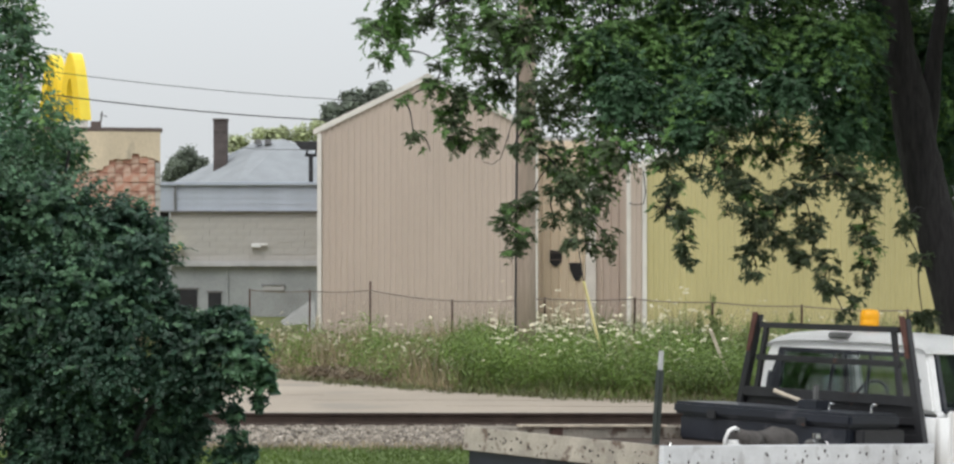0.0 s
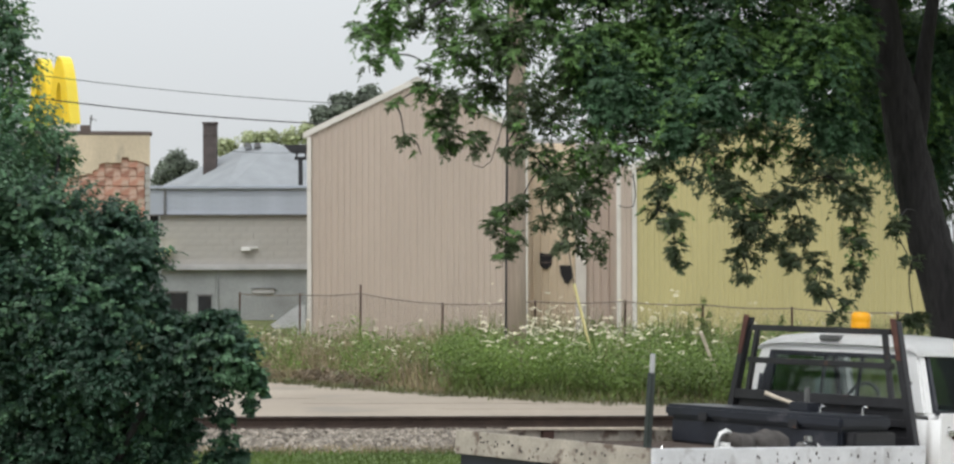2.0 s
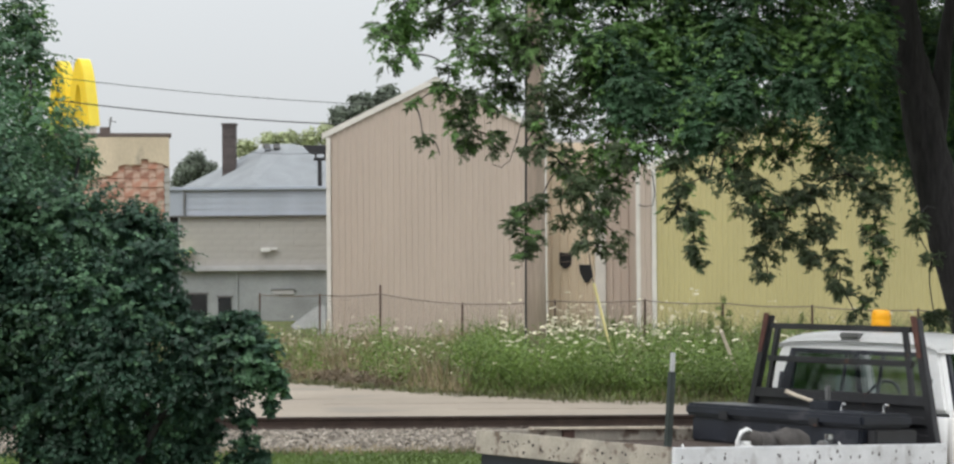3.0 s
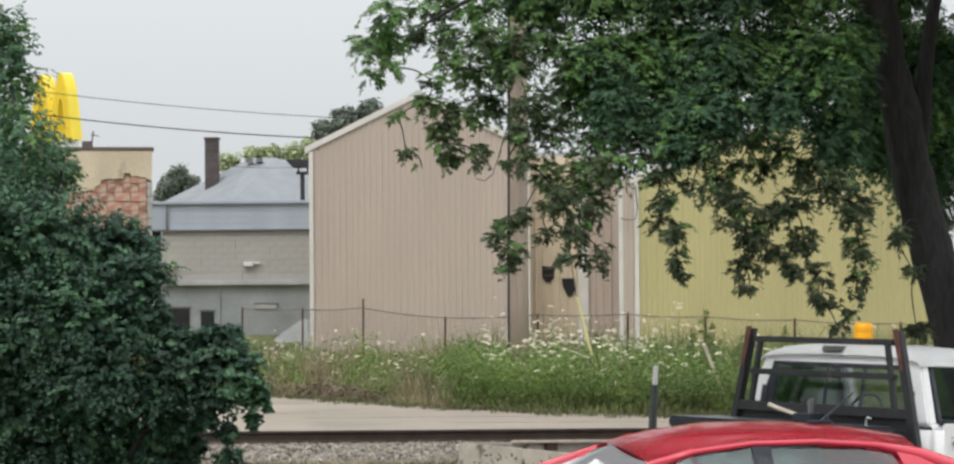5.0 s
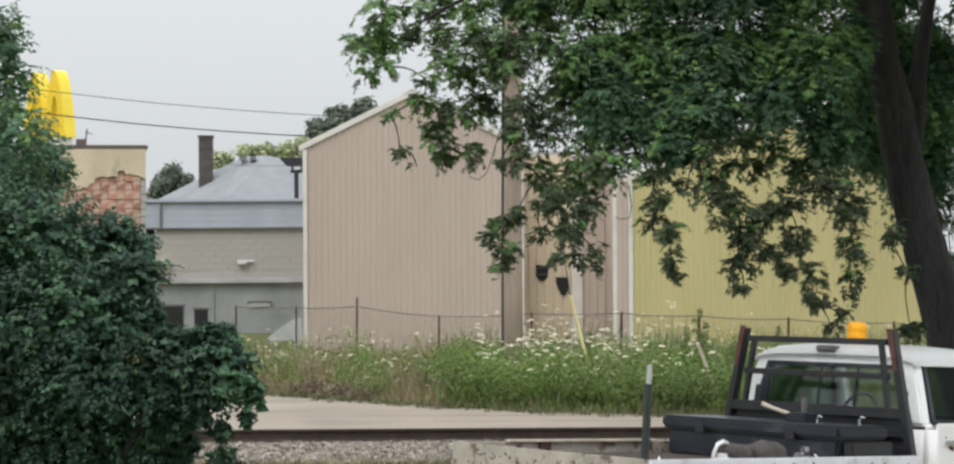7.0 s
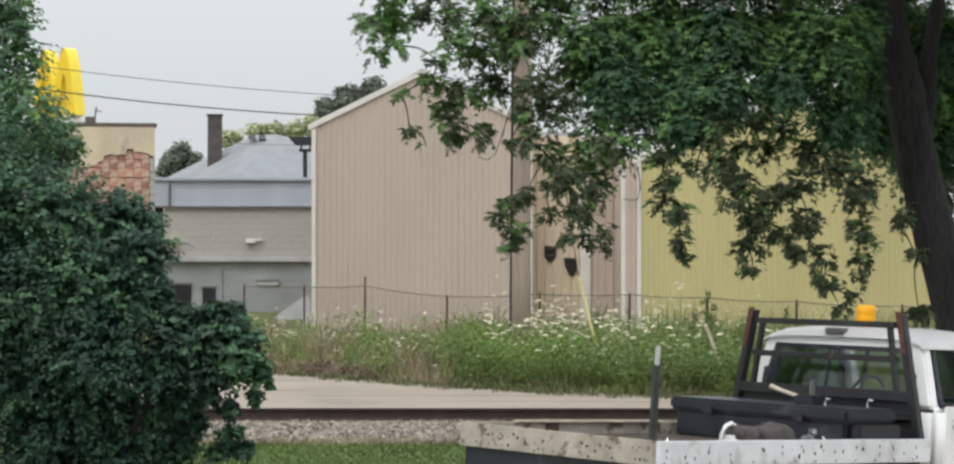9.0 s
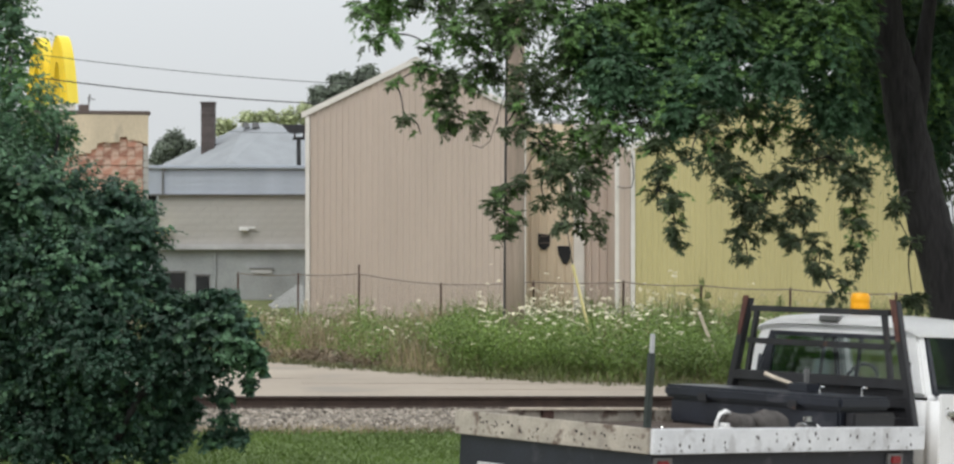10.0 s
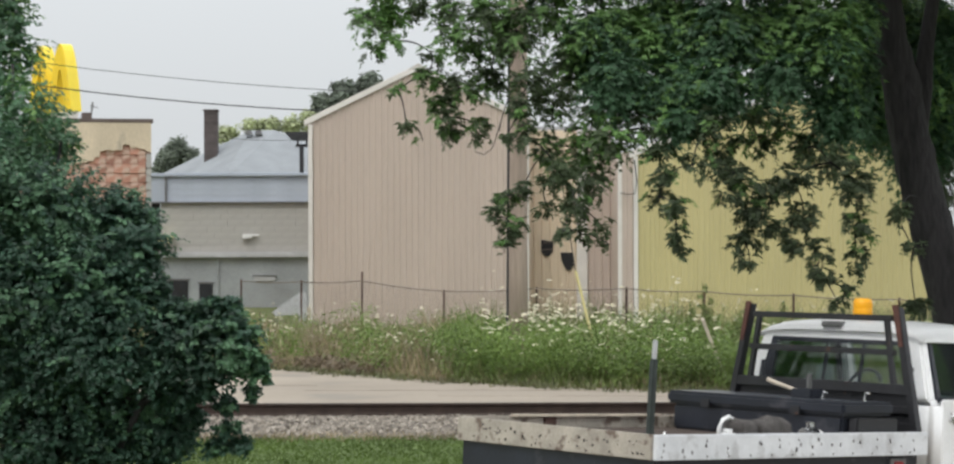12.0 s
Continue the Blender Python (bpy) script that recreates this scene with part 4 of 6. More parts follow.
CROWN_RIGHT = [
    (2.86, 20.53, 4.33, 0.44, 0.33, 0.33), (2.81, 20.08, 3.86, 0.29, 0.22, 0.23), (3.23, 20.08, 4.18, 0.26, 0.27, 0.38), (3.32, 20.34, 3.54, 0.23, 0.22, 0.29),
    (4.79, 22.96, 4.26, 0.37, 0.39, 0.56), (4.82, 23.27, 3.47, 0.27, 0.27, 0.37), (4.27, 23.25, 4.73, 0.29, 0.25, 0.29), (4.16, 22.98, 3.75, 0.27, 0.31, 0.51),
    (4.28, 23.11, 4.20, 0.26, 0.27, 0.39), (5.06, 23.24, 2.21, 0.13, 0.16, 0.26), (5.00, 24.59, 4.66, 0.41, 0.38, 0.48), (5.02, 24.55, 3.91, 0.41, 0.38, 0.48),
    (4.89, 24.41, 3.36, 0.27, 0.28, 0.41), (3.54, 20.51, 4.51, 0.17, 0.17, 0.23), (3.59, 20.95, 4.09, 0.16, 0.19, 0.29), (0.58, 20.72, 4.87, 0.35, 0.21, 0.17),
    (1.20, 20.53, 4.86, 0.40, 0.22, 0.17), (1.83, 20.57, 4.88, 0.40, 0.22, 0.17), (2.43, 20.33, 4.85, 0.40, 0.22, 0.17), (3.08, 20.48, 4.86, 0.40, 0.22, 0.17),
    (4.21, 22.56, 5.13, 0.50, 0.28, 0.22)]
# the high crown, which shades all that hangs under it
CROWN_HIGH = [(2.6, 23.8, 6.2, 1.9, 1.4, 0.8), (6.2, 23.4, 6.0, 1.8, 1.8, 1.1), (7.4, 20.6, 6.2, 1.4, 1.8, 1.0), (3.8, 19.4, 6.1, 1.2, 1.4, 0.7), (5.7, 19.0, 6.0, 1.5, 1.7, 0.9), (5.0, 20.6, 6.2, 1.2, 1.0, 0.6), (0.6, 22.0, 6.6, 1.5, 1.3, 0.6),
    (2.2, 21.4, 7.8, 1.8, 1.6, 0.8), (5.2, 21.2, 8.0, 2.0, 1.8, 1.0), (7.4, 22.0, 8.2, 1.7, 1.9, 1.1),
    (2.4, 21.8, 9.8, 1.8, 1.8, 1.1), (5.0, 21.8, 10.4, 2.1, 2.0, 1.3), (3.8, 21.6, 11.9, 1.7, 1.7, 0.9)]
SHRUB_LOBE = [
    (-2.52, 20.00, 1.52, 0.31, 0.23, 0.25), (-2.20, 19.80, 1.46, 0.18, 0.18, 0.25), (-2.78, 20.00, 1.46, 0.31, 0.25, 0.29), (-2.05, 19.70, 1.28, 0.10, 0.10, 0.15),
    (-2.27, 19.90, 1.73, 0.10, 0.09, 0.11), (-2.47, 20.00, 1.77, 0.09, 0.08, 0.09), (-2.63, 20.10, 1.71, 0.12, 0.09, 0.08), (-1.98, 19.70, 1.16, 0.06, 0.06, 0.08),
    (-2.46, 19.90, 1.21, 0.32, 0.17, 0.12), (-2.93, 20.00, 1.21, 0.31, 0.20, 0.18), (-2.87, 20.10, 1.75, 0.11, 0.10, 0.13), (-2.98, 20.10, 1.91, 0.09, 0.09, 0.13),
    (-2.06, 19.80, 1.00, 0.05, 0.04, 0.06)]
SHRUB_LOW = [
    (-2.87, 20.40, 0.62, 0.18, 0.21, 0.34), (-2.65, 20.30, 0.74, 0.09, 0.08, 0.10), (-2.30, 20.10, 0.66, 0.09, 0.07, 0.07), (-2.21, 20.10, 0.51, 0.08, 0.06, 0.06),
    (-2.44, 20.20, 0.47, 0.10, 0.08, 0.08), (-2.58, 20.00, 0.99, 0.22, 0.11, 0.08), (-2.84, 20.10, 0.95, 0.20, 0.13, 0.11), (-3.25, 20.40, 0.71, 0.34, 0.29, 0.34),
    (-3.85, 20.40, 0.88, 0.62, 0.48, 0.51), (-4.22, 20.30, 1.22, 0.45, 0.45, 0.62), (-3.53, 19.90, 1.38, 0.50, 0.37, 0.39), (-3.25, 20.00, 1.85, 0.28, 0.24, 0.29),
    (-3.17, 20.20, 2.21, 0.15, 0.15, 0.20), (-3.64, 19.90, 1.96, 0.44, 0.35, 0.39), (-4.11, 20.00, 1.96, 0.39, 0.37, 0.50), (-4.09, 20.20, 0.47, 0.42, 0.27, 0.24)]
SHRUB_FOOT = [
    (-3.47, 20.20, 0.47, 0.34, 0.23, 0.21), (-3.01, 20.30, 0.40, 0.19, 0.15, 0.16), (-2.32, 20.00, 0.88, 0.10, 0.06, 0.05)]
SHRUB_HIGH = [(-3.26, 20.25, 2.32, 0.36, 0.29, 0.36), (-4.1, 21.57, 2.29, 0.71, 0.56, 0.51), (-4.07, 20.24, 2.69, 0.54, 0.43, 0.33),
    (-3.31, 21.18, 2.48, 0.16, 0.16, 0.2), (-4.47, 21.34, 2.05, 0.57, 0.46, 0.57), (-3.36, 20.38, 2.63, 0.3, 0.24, 0.21),
    (-4.97, 20.48, 1.72, 0.79, 1.07, 1.34), (-5.0, 20.35, 2.86, 0.79, 0.97, 1.21), ]
SAPLING = [(-4.96, 23.24, 4.47, 0.22, 0.39, 0.48), (-4.65, 22.07, 3.69, 0.39, 0.31, 0.36), (-4.53, 22.71, 3.32, 0.37, 0.3, 0.26),
    (-4.89, 23.06, 3.14, 0.51, 0.41, 0.38), (-4.36, 22.93, 3.46, 0.2, 0.16, 0.17), (-5.53, 23.33, 4.35, 0.76, 0.94, 1.18),
    (-5.02, 23.22, 4.86, 0.24, 0.25, 0.31), (-4.76, 23.34, 3.64, 0.35, 0.28, 0.28), ]


def maple():
    """A leaning trunk that forks, long limbs under a high crown, and twigs that carry the hanging sprays."""
    base = Vector((5.08, 21.5, 0.0))
    t = thing("maple_tree", pose(*base), "large maple tree with dark leaning trunk and drooping green sprays", "tree")
    inv = Matrix.Translation(-base)
    rng = np.random.default_rng(11)

    def wood(name, pts, radii, segs, rough=0.0):
        bm = tube([inv @ Vector(p) for p in pts], radii, segs)
        if rough:
            for v in bm.verts:
                q = v.co * 1.0
                v.co += Vector((noise.noise(q * 7 * Vector((1, 1, 0.25)).length), noise.noise(q * 5 + Vector((9, 0, 0))), 0)) * rough
        return part(name, bm, BARK, t, smooth=True)

    def smooth_path(pts, n=5):
        out = []
        for i in range(len(pts) - 1):
            p0, p1, p2, p3 = (Vector(pts[min(max(j, 0), len(pts) - 1)]) for j in (i - 1, i, i + 1, i + 2))
            for k in range(n):
                u = k / n
                out.append(0.5 * (2 * p1 + (p2 - p0) * u + (2 * p0 - 5 * p1 + 4 * p2 - p3) * u * u + (3 * p1 - p0 - 3 * p2 + p3) * u ** 3))
        return out + [Vector(pts[-1])]

    def taper(a, b, n):
        return [a + (b - a) * i / (n - 1) for i in range(n)]

    stem = smooth_path([(5.10, 21.5, -0.1), (4.98, 21.5, 0.5), (4.69, 21.5, 1.59), (4.44, 21.5, 2.46), (4.36, 21.5, 2.75), (4.23, 21.5, 3.34), (4.12, 21.5, 3.96), (3.98, 21.45, 4.5), (3.7, 21.3, 6.4)])
    girth = [0.33 - 0.10 * min(1, i / 6) for i in range(7)] + taper(0.225, 0.17, len(stem) - 7)
    wood("trunk", stem, girth, 28, 0.035)
    limbs = [[(4.26, 21.5, 3.3), (4.36, 21.55, 3.9), (4.45, 21.6, 4.6), (4.8, 21.8, 6.2), (5.2, 22, 8.5)],
             [(3.95, 21.4, 4.8), (3.2, 21.0, 5.3), (2.2, 20.6, 5.45), (1.2, 20.4, 5.3), (0.2, 20.4, 5.0), (-0.5, 20.5, 4.65)],
             [(3.9, 21.4, 5.0), (3.3, 20.7, 5.5), (2.6, 20.0, 5.4), (2.0, 19.9, 5.0)],
             [(3.7, 21.3, 6.2), (3.0, 21.4, 7.4), (2.0, 21.3, 8.8), (1.6, 21.3, 10.0)],
             [(3.7, 21.3, 6.4), (3.9, 21.4, 8.5), (3.8, 21.4, 11.2)]]
    nodes = list(stem[6:])
    for k, limb in enumerate(limbs):
        pts = smooth_path(limb, 4)
        wood("limb", pts, taper(0.13 if k == 0 else 0.075, 0.010, len(pts)), 12, 0.012)
        nodes += [p for p in pts[2:]]
    hanging = SPRAYS_AT_TIP + SPRAYS_OVER_SHED + SPRAYS_AT_POLE + SPRAYS_BESIDE_POLE + HANGING_MIDDLE + HANGING_NEAR_TRUNK + SPRAYS_IN_GAP
    mass = CROWN_MIDDLE + CROWN_RIGHT
    for c in sorted(hanging + mass, key=lambda c: -c[2]):
        p = Vector(c[:3])
        near = min(nodes, key=lambda q: (q - p).length + (0.6 if q.z < p.z + 0.02 else 0))
        mid = near.lerp(p, 0.5) + Vector((0.03 * math.sin(p.x * 9), 0.05, 0.10 * (near - p).length))
        foot = p - Vector((0, 0, c[5] * 0.7))
        part("twig", tube([inv @ q for q in smooth_path([near, mid, p, foot], 3)], taper(0.009, 0.003, 10), 5), BARK, t)
        nodes.append(p)
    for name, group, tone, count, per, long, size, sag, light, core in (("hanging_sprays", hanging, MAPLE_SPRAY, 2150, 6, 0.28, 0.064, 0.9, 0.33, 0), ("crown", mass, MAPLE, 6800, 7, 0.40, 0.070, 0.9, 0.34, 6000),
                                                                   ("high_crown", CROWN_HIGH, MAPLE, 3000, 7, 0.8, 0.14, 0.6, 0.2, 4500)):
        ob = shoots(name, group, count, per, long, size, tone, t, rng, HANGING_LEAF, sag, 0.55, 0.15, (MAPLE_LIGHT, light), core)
        ob.matrix_basis = inv
    return t


maple()


def shrub(name, base, crown, count, size, mat, mats, label, seed, stems, loose=False):
    t = thing(name, pose(*base), label, "shrub")
    inv = Matrix.Translation(-Vector(base))
    for tip in stems:
        a = Vector(base)
        b = Vector(tip)
        m = a.lerp(b, 0.5) + Vector((0, 0, 0.3))
        part("stem", tube([inv @ a, inv @ m, inv @ b], [0.05, 0.035, 0.015], 8), BARK, t, smooth=True)
    rng = np.random.default_rng(seed)
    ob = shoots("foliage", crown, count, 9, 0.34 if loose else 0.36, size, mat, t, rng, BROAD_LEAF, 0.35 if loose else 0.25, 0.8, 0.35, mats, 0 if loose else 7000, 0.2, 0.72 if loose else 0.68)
    ob.matrix_basis = inv
    return t


shrub("lilac_shrub", (-3.6, 20.2, 0.0), SHRUB_LOBE + SHRUB_LOW + SHRUB_FOOT + SHRUB_HIGH, 9800, 0.072, SHRUB, (SHRUB_LIGHT, 0.38), "dense dark green shrub with small leaves beside the lawn", 21,
      [(-4.5, 20.2, 2.0), (-3.2, 20.3, 2.3), (-2.6, 20.0, 1.2), (-3.8, 20.4, 2.4), (-2.9, 20.3, 1.3)])
shrub("sapling", (-4.9, 22.6, 0.0), SAPLING, 1250, 0.070, SHRUB_LIGHT, (MAPLE_LIGHT, 0.25), "loose light green sapling rising over the shrub", 22,
      [(-4.8, 22.5, 4.2), (-4.5, 22.5, 3.2), (-5.2, 22.5, 4.5), (-4.3, 22.5, 3.4)], True)
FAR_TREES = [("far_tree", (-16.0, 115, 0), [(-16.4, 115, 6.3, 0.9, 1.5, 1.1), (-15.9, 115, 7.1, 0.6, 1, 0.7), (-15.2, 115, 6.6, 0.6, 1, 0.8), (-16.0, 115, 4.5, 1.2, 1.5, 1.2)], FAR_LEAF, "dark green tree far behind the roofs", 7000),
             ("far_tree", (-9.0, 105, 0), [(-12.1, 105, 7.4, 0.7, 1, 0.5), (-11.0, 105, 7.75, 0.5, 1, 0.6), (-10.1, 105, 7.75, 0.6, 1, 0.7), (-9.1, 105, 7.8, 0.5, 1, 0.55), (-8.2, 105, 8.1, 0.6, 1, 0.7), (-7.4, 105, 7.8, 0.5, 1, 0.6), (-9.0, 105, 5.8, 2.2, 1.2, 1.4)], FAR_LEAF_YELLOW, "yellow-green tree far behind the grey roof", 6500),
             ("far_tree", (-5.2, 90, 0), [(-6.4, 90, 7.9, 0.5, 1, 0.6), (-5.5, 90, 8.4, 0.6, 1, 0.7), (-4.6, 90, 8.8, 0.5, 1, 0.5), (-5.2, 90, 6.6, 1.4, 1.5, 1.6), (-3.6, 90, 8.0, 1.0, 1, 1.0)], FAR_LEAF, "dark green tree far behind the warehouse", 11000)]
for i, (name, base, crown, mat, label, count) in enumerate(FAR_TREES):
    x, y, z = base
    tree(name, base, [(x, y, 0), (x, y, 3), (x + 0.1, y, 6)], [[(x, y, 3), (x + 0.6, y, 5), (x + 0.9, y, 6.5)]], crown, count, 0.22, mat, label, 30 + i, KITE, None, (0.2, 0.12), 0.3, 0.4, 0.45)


# ---- weeds, flowers and the mown lawn ----
def weed_edge(x):
    """Where the weeds begin, behind the gravel lot."""
    knots = [(-40, 46), (-12, 42), (-7, 40.2), (-3.9, 38.2), (-2.0, 36.0), (-0.3, 34.05), (1.2, 33.0), (2.8, 32.1), (5.2, 31.5), (14, 31.2), (40, 30.9)]
    for (a, p), (b, q) in zip(knots, knots[1:]):
        if x <= b:
            return p + (q - p) * (x - a) / (b - a)
    return 31.0


def blades(name, spots, mat, width, lean, rng, label, category, z=0.13):
    """Tall thin blades, each bent once; spots: x, y, height."""
    n = len(spots)
    p = np.array(spots, float)
    a = rng.random(n) * 2 * math.pi
    out = np.stack([np.cos(a), np.sin(a)], 1)
    cross = np.stack([-out[:, 1], out[:, 0]], 1) * width * (0.6 + 0.8 * rng.random((n, 1)))
    h = p[:, 2]
    l = lean * h * rng.random(n)
    def at(k, bend, side):
        xy = p[:, :2] + out * (l * bend)[:, None] + cross * side
        return np.concatenate([xy, (z + h * k)[:, None]], 1)
    v = np.stack([at(0, 0, -1), at(0, 0, 1), at(0.55, 0.35, 0.8), at(0.55, 0.35, -0.8), at(1, 1, 0)], 1).reshape(-1, 3)
    o = np.arange(n)[:, None] * 5
    quads = (o + [0, 1, 2, 3]).tolist()
    tris = (o + [3, 2, 4]).tolist()
    ob = raw(name, v.tolist(), quads + tris, mat)
    return tagged(ob, label, category, kind="stuff")


def weeds():
    rng = np.random.default_rng(17)
    green, dry, low, umbels, stalks = [], [], [], [], []
    for i in range(48000):
        x = rng.uniform(-7.5, 9.5)
        e = weed_edge(x)
        y = e + (rng.random() ** 1.6) * (47.5 - e)
        patch = noise.noise(Vector((x * 0.7, y * 0.5, 3.1)))
        into = min(1.0, (y - e) / 1.6)
        clump = noise.noise(Vector((x * 2.3, y * 1.4, 8.7)))
        tall = (0.16 + 0.74 * into) * (0.72 + 0.40 * patch + 0.45 * clump) * rng.uniform(0.35, 1.15)
        if x > -0.2:
            tall *= 1.12
        if x < -0.6:
            tall *= 0.88
        drier = rng.random() < (0.78 if x < -0.5 else 0.22) + 0.3 * patch
        (dry if drier else green).append((x, y, max(0.08, tall)))
        crowd = noise.noise(Vector((x * 1.3, y * 0.8, 5.5)))
        if rng.random() < 0.034 * ((2.4 + 2.2 * crowd) if 0.0 < x < 2.9 else (1.4 + 1.6 * crowd) if 0.0 < x < 4.6 else max(0.1, 0.5 + 1.6 * crowd)) and into > 0.62:
            umbels.append((x, y, tall * 1.08 + 0.08 + 0.12 * rng.random()))
    blades("weeds", green, WEED, 0.012, 1.2, rng, "tall green weeds along the wire fence", "weeds")
    blades("dry_weeds", dry, WEED_DRY, 0.009, 0.8, rng, "dry brownish grass stalks among the weeds", "grass")
    # broad leaves low among the stalks
    clumps = []
    for i in range(1150):
        x = rng.uniform(-6.5, 9) if i % 3 == 0 else rng.uniform(-0.6, 5.5)
        y = weed_edge(x) + rng.uniform(0.15, 6.5)
        r = rng.uniform(0.14, 0.40)
        clumps.append((x, y, 0.13 + r * rng.uniform(0.7, 2.0), r, r, r * 1.1))
    tagged(leaf_cloud("leafy_weeds", clumps, 110000, 0.044, WEED_BROAD, None, rng, KITE, 0.0, 0.2), "leafy green weeds in clumps", "weeds")
    # dead brown brush along the lot's far corner
    brush = []
    for _ in range(46):
        x = rng.uniform(-4.6, -1.3)
        r = rng.uniform(0.10, 0.24)
        brush.append((x, weed_edge(x) + rng.uniform(0.05, 1.2), 0.13 + r * 0.6, r * 1.5, r, r * 0.8))
    tagged(leaf_cloud("dead_brush", brush, 9000, 0.05, BRUSH, None, rng, KITE, 0.1, 0.2), "dead brown brush at the gravel edge", "brush")
    # flat white flower heads on thin stalks
    verts, faces = [], []
    for x, y, h in umbels:
        r = rng.uniform(0.026, 0.054) if -0.3 < x < 4.6 else rng.uniform(0.022, 0.046)
        tilt = rng.normal(size=2) * 0.25
        for k in range(7):
            a, q = rng.random() * 6.28, r * math.sqrt(rng.random())
            px, py = q * math.cos(a), q * math.sin(a)
            pz = h + 0.13 + px * tilt[0] + py * tilt[1]
            s = r * 0.45
            o = len(verts)
            verts += [(x + px - s, y + py, pz), (x + px, y + py - s, pz - s * 0.4), (x + px + s, y + py, pz), (x + px, y + py + s, pz + s * 0.5)]
            faces.append((o, o + 1, o + 2, o + 3))
        stalks.append((x, y, h + 0.0))
    tagged(raw("white_flowers", verts, faces, PETAL), "flat white wild flower heads among the weeds", "flowers", kind="stuff")
    blades("flower_stalks", stalks, WEED, 0.006, 0.0, rng, "thin green flower stalks", "weeds")
    # mown grass next to the track and a fringe along the lot
    lawn = [(rng.uniform(-6, 2.2), rng.uniform(21.8, 26.1) + max(0.0, rng.normal() * 0.12), rng.uniform(0.015, 0.04)) for _ in range(30000)]
    scrub = [(rng.uniform(-6, 2.4), 26.0 + rng.normal() * 0.22, rng.uniform(0.03, 0.10)) for _ in range(2600)]
    blades("verge_grass", scrub, WEED_DRY, 0.006, 0.9, rng, "dry grass along the ballast edge", "grass", 0.01)
    tufts = []
    for _ in range(300):
        x = rng.uniform(-6.5, 6.0)
        y = weed_edge(x) - abs(rng.normal()) * 0.32
        for _ in range(14):
            tufts.append((x + rng.normal() * 0.07, y + rng.normal() * 0.05, rng.uniform(0.03, 0.13)))
    blades("edge_tufts", tufts, WEED_EDGE, 0.007, 1.0, rng, "grass tufts creeping over the gravel edge", "grass", 0.14)
    blades("lawn_grass", lawn, LAWN_BLADE, 0.007, 0.8, rng, "short mown green grass", "grass", 0.02)


weeds()


# ---- the wire fence ----
def fence():
    t = thing("wire_fence", pose(0, 0, 0), "old sagging chain-link fence with rusty posts", "fence")
    a, b = Vector((-5.1, 46.6, 0.13)), Vector((8.2, 35.0, 0.13))
    xs = [-5.1, -3.72, -2.40, -0.72, 1.05, 2.65, 3.95, 5.35, 6.9, 8.2]
    tops = [1.50, 1.50, 1.62, 1.36, 1.44, 1.47, 1.44, 1.40, 1.36, 1.34]
    line = []
    for x, h in zip(xs, tops):
        p = a.lerp(b, (x - a.x) / (b.x - a.x))
        over = 0.03 if x != -2.40 else 0.10
        part("fence_post", tube([(p.x, p.y, 0.0), (p.x + 0.01, p.y, h + over)], 0.021, 8), RUST, t)
        line.append((p.x, p.y, h - (0.08 if x == -2.40 else 0.0)))
    top = []
    for p, q in zip(line, line[1:]):
        for k in range(6):
            f = k / 6
            top.append((p[0] + (q[0] - p[0]) * f, p[1] + (q[1] - p[1]) * f - 0.02, p[2] + (q[2] - p[2]) * f - 0.03 * math.sin(math.pi * f)))
    top.append(line[-1])
    part("top_wire", tube(top, 0.011, 6), RUST_PALE, t, "brown sagging top wire")
    # the mesh: two sets of slanting wires
    verts, faces = [], []

    def wire(p, q, r=0.0018):
        o = len(verts)
        for c in (p, q):
            verts.extend([(c[0] - r, c[1], c[2]), (c[0] + r, c[1], c[2]), (c[0], c[1] - r, c[2] + r)])
        faces.extend([(o, o + 1, o + 4, o + 3), (o + 1, o + 2, o + 5, o + 4), (o + 2, o, o + 3, o + 5)])

    for (p, q) in zip(top, top[1:]):
        n = max(1, round((q[0] - p[0]) / 0.075))
        for k in range(n):
            x, y, z = (p[i] + (q[i] - p[i]) * k / n for i in range(3))
            for s in (1, -1):
                dx = s * (z - 0.15) * 0.62
                slope = (b.y - a.y) / (b.x - a.x)
                wire((x, y, z), (x + dx, y + dx * slope, 0.15))
    raw("mesh_wire", verts, faces, RUST_PALE, t)["kind"] = "stuff"
    return t


fence()
board = thing("leaning_board", pose(-4.22, 49.5, 0.13), "pale grey painted board leaning behind the fence", "board")
part("board_sheet", prism([(-0.50, 0.60), (0.18, 1.08), (0.28, 1.04), (0.30, 0.62), (0.22, 0.0), (0.12, 0.0), (0.12, 0.55), (-0.40, 0.52)], -0.02, 0.02, 0.005), LEDGE, board)
part("board_prop", box(0.30, 0.36, 0.02, 0.40, 0.0, 0.70), WOOD, board)
for x0, y0, dx, h, name in ((3.76, 32.75, -0.44, 1.0, "leaning_stake"),):
    s = thing(name, pose(x0, y0, 0.13), "bleached wooden stake leaning in the weeds", "stake")
    part("shaft", hexa(bmesh.new(), [(-0.03, -0.02, -0.1), (0.03, -0.02, -0.1), (0.03, 0.02, -0.1), (-0.03, 0.02, -0.1),
                                     (dx - 0.028, -0.02, 1.04), (dx + 0.028, -0.02, 1.04), (dx + 0.02, 0.02, 1.07), (dx - 0.02, 0.02, 1.07)], 0.006), WOOD, s)


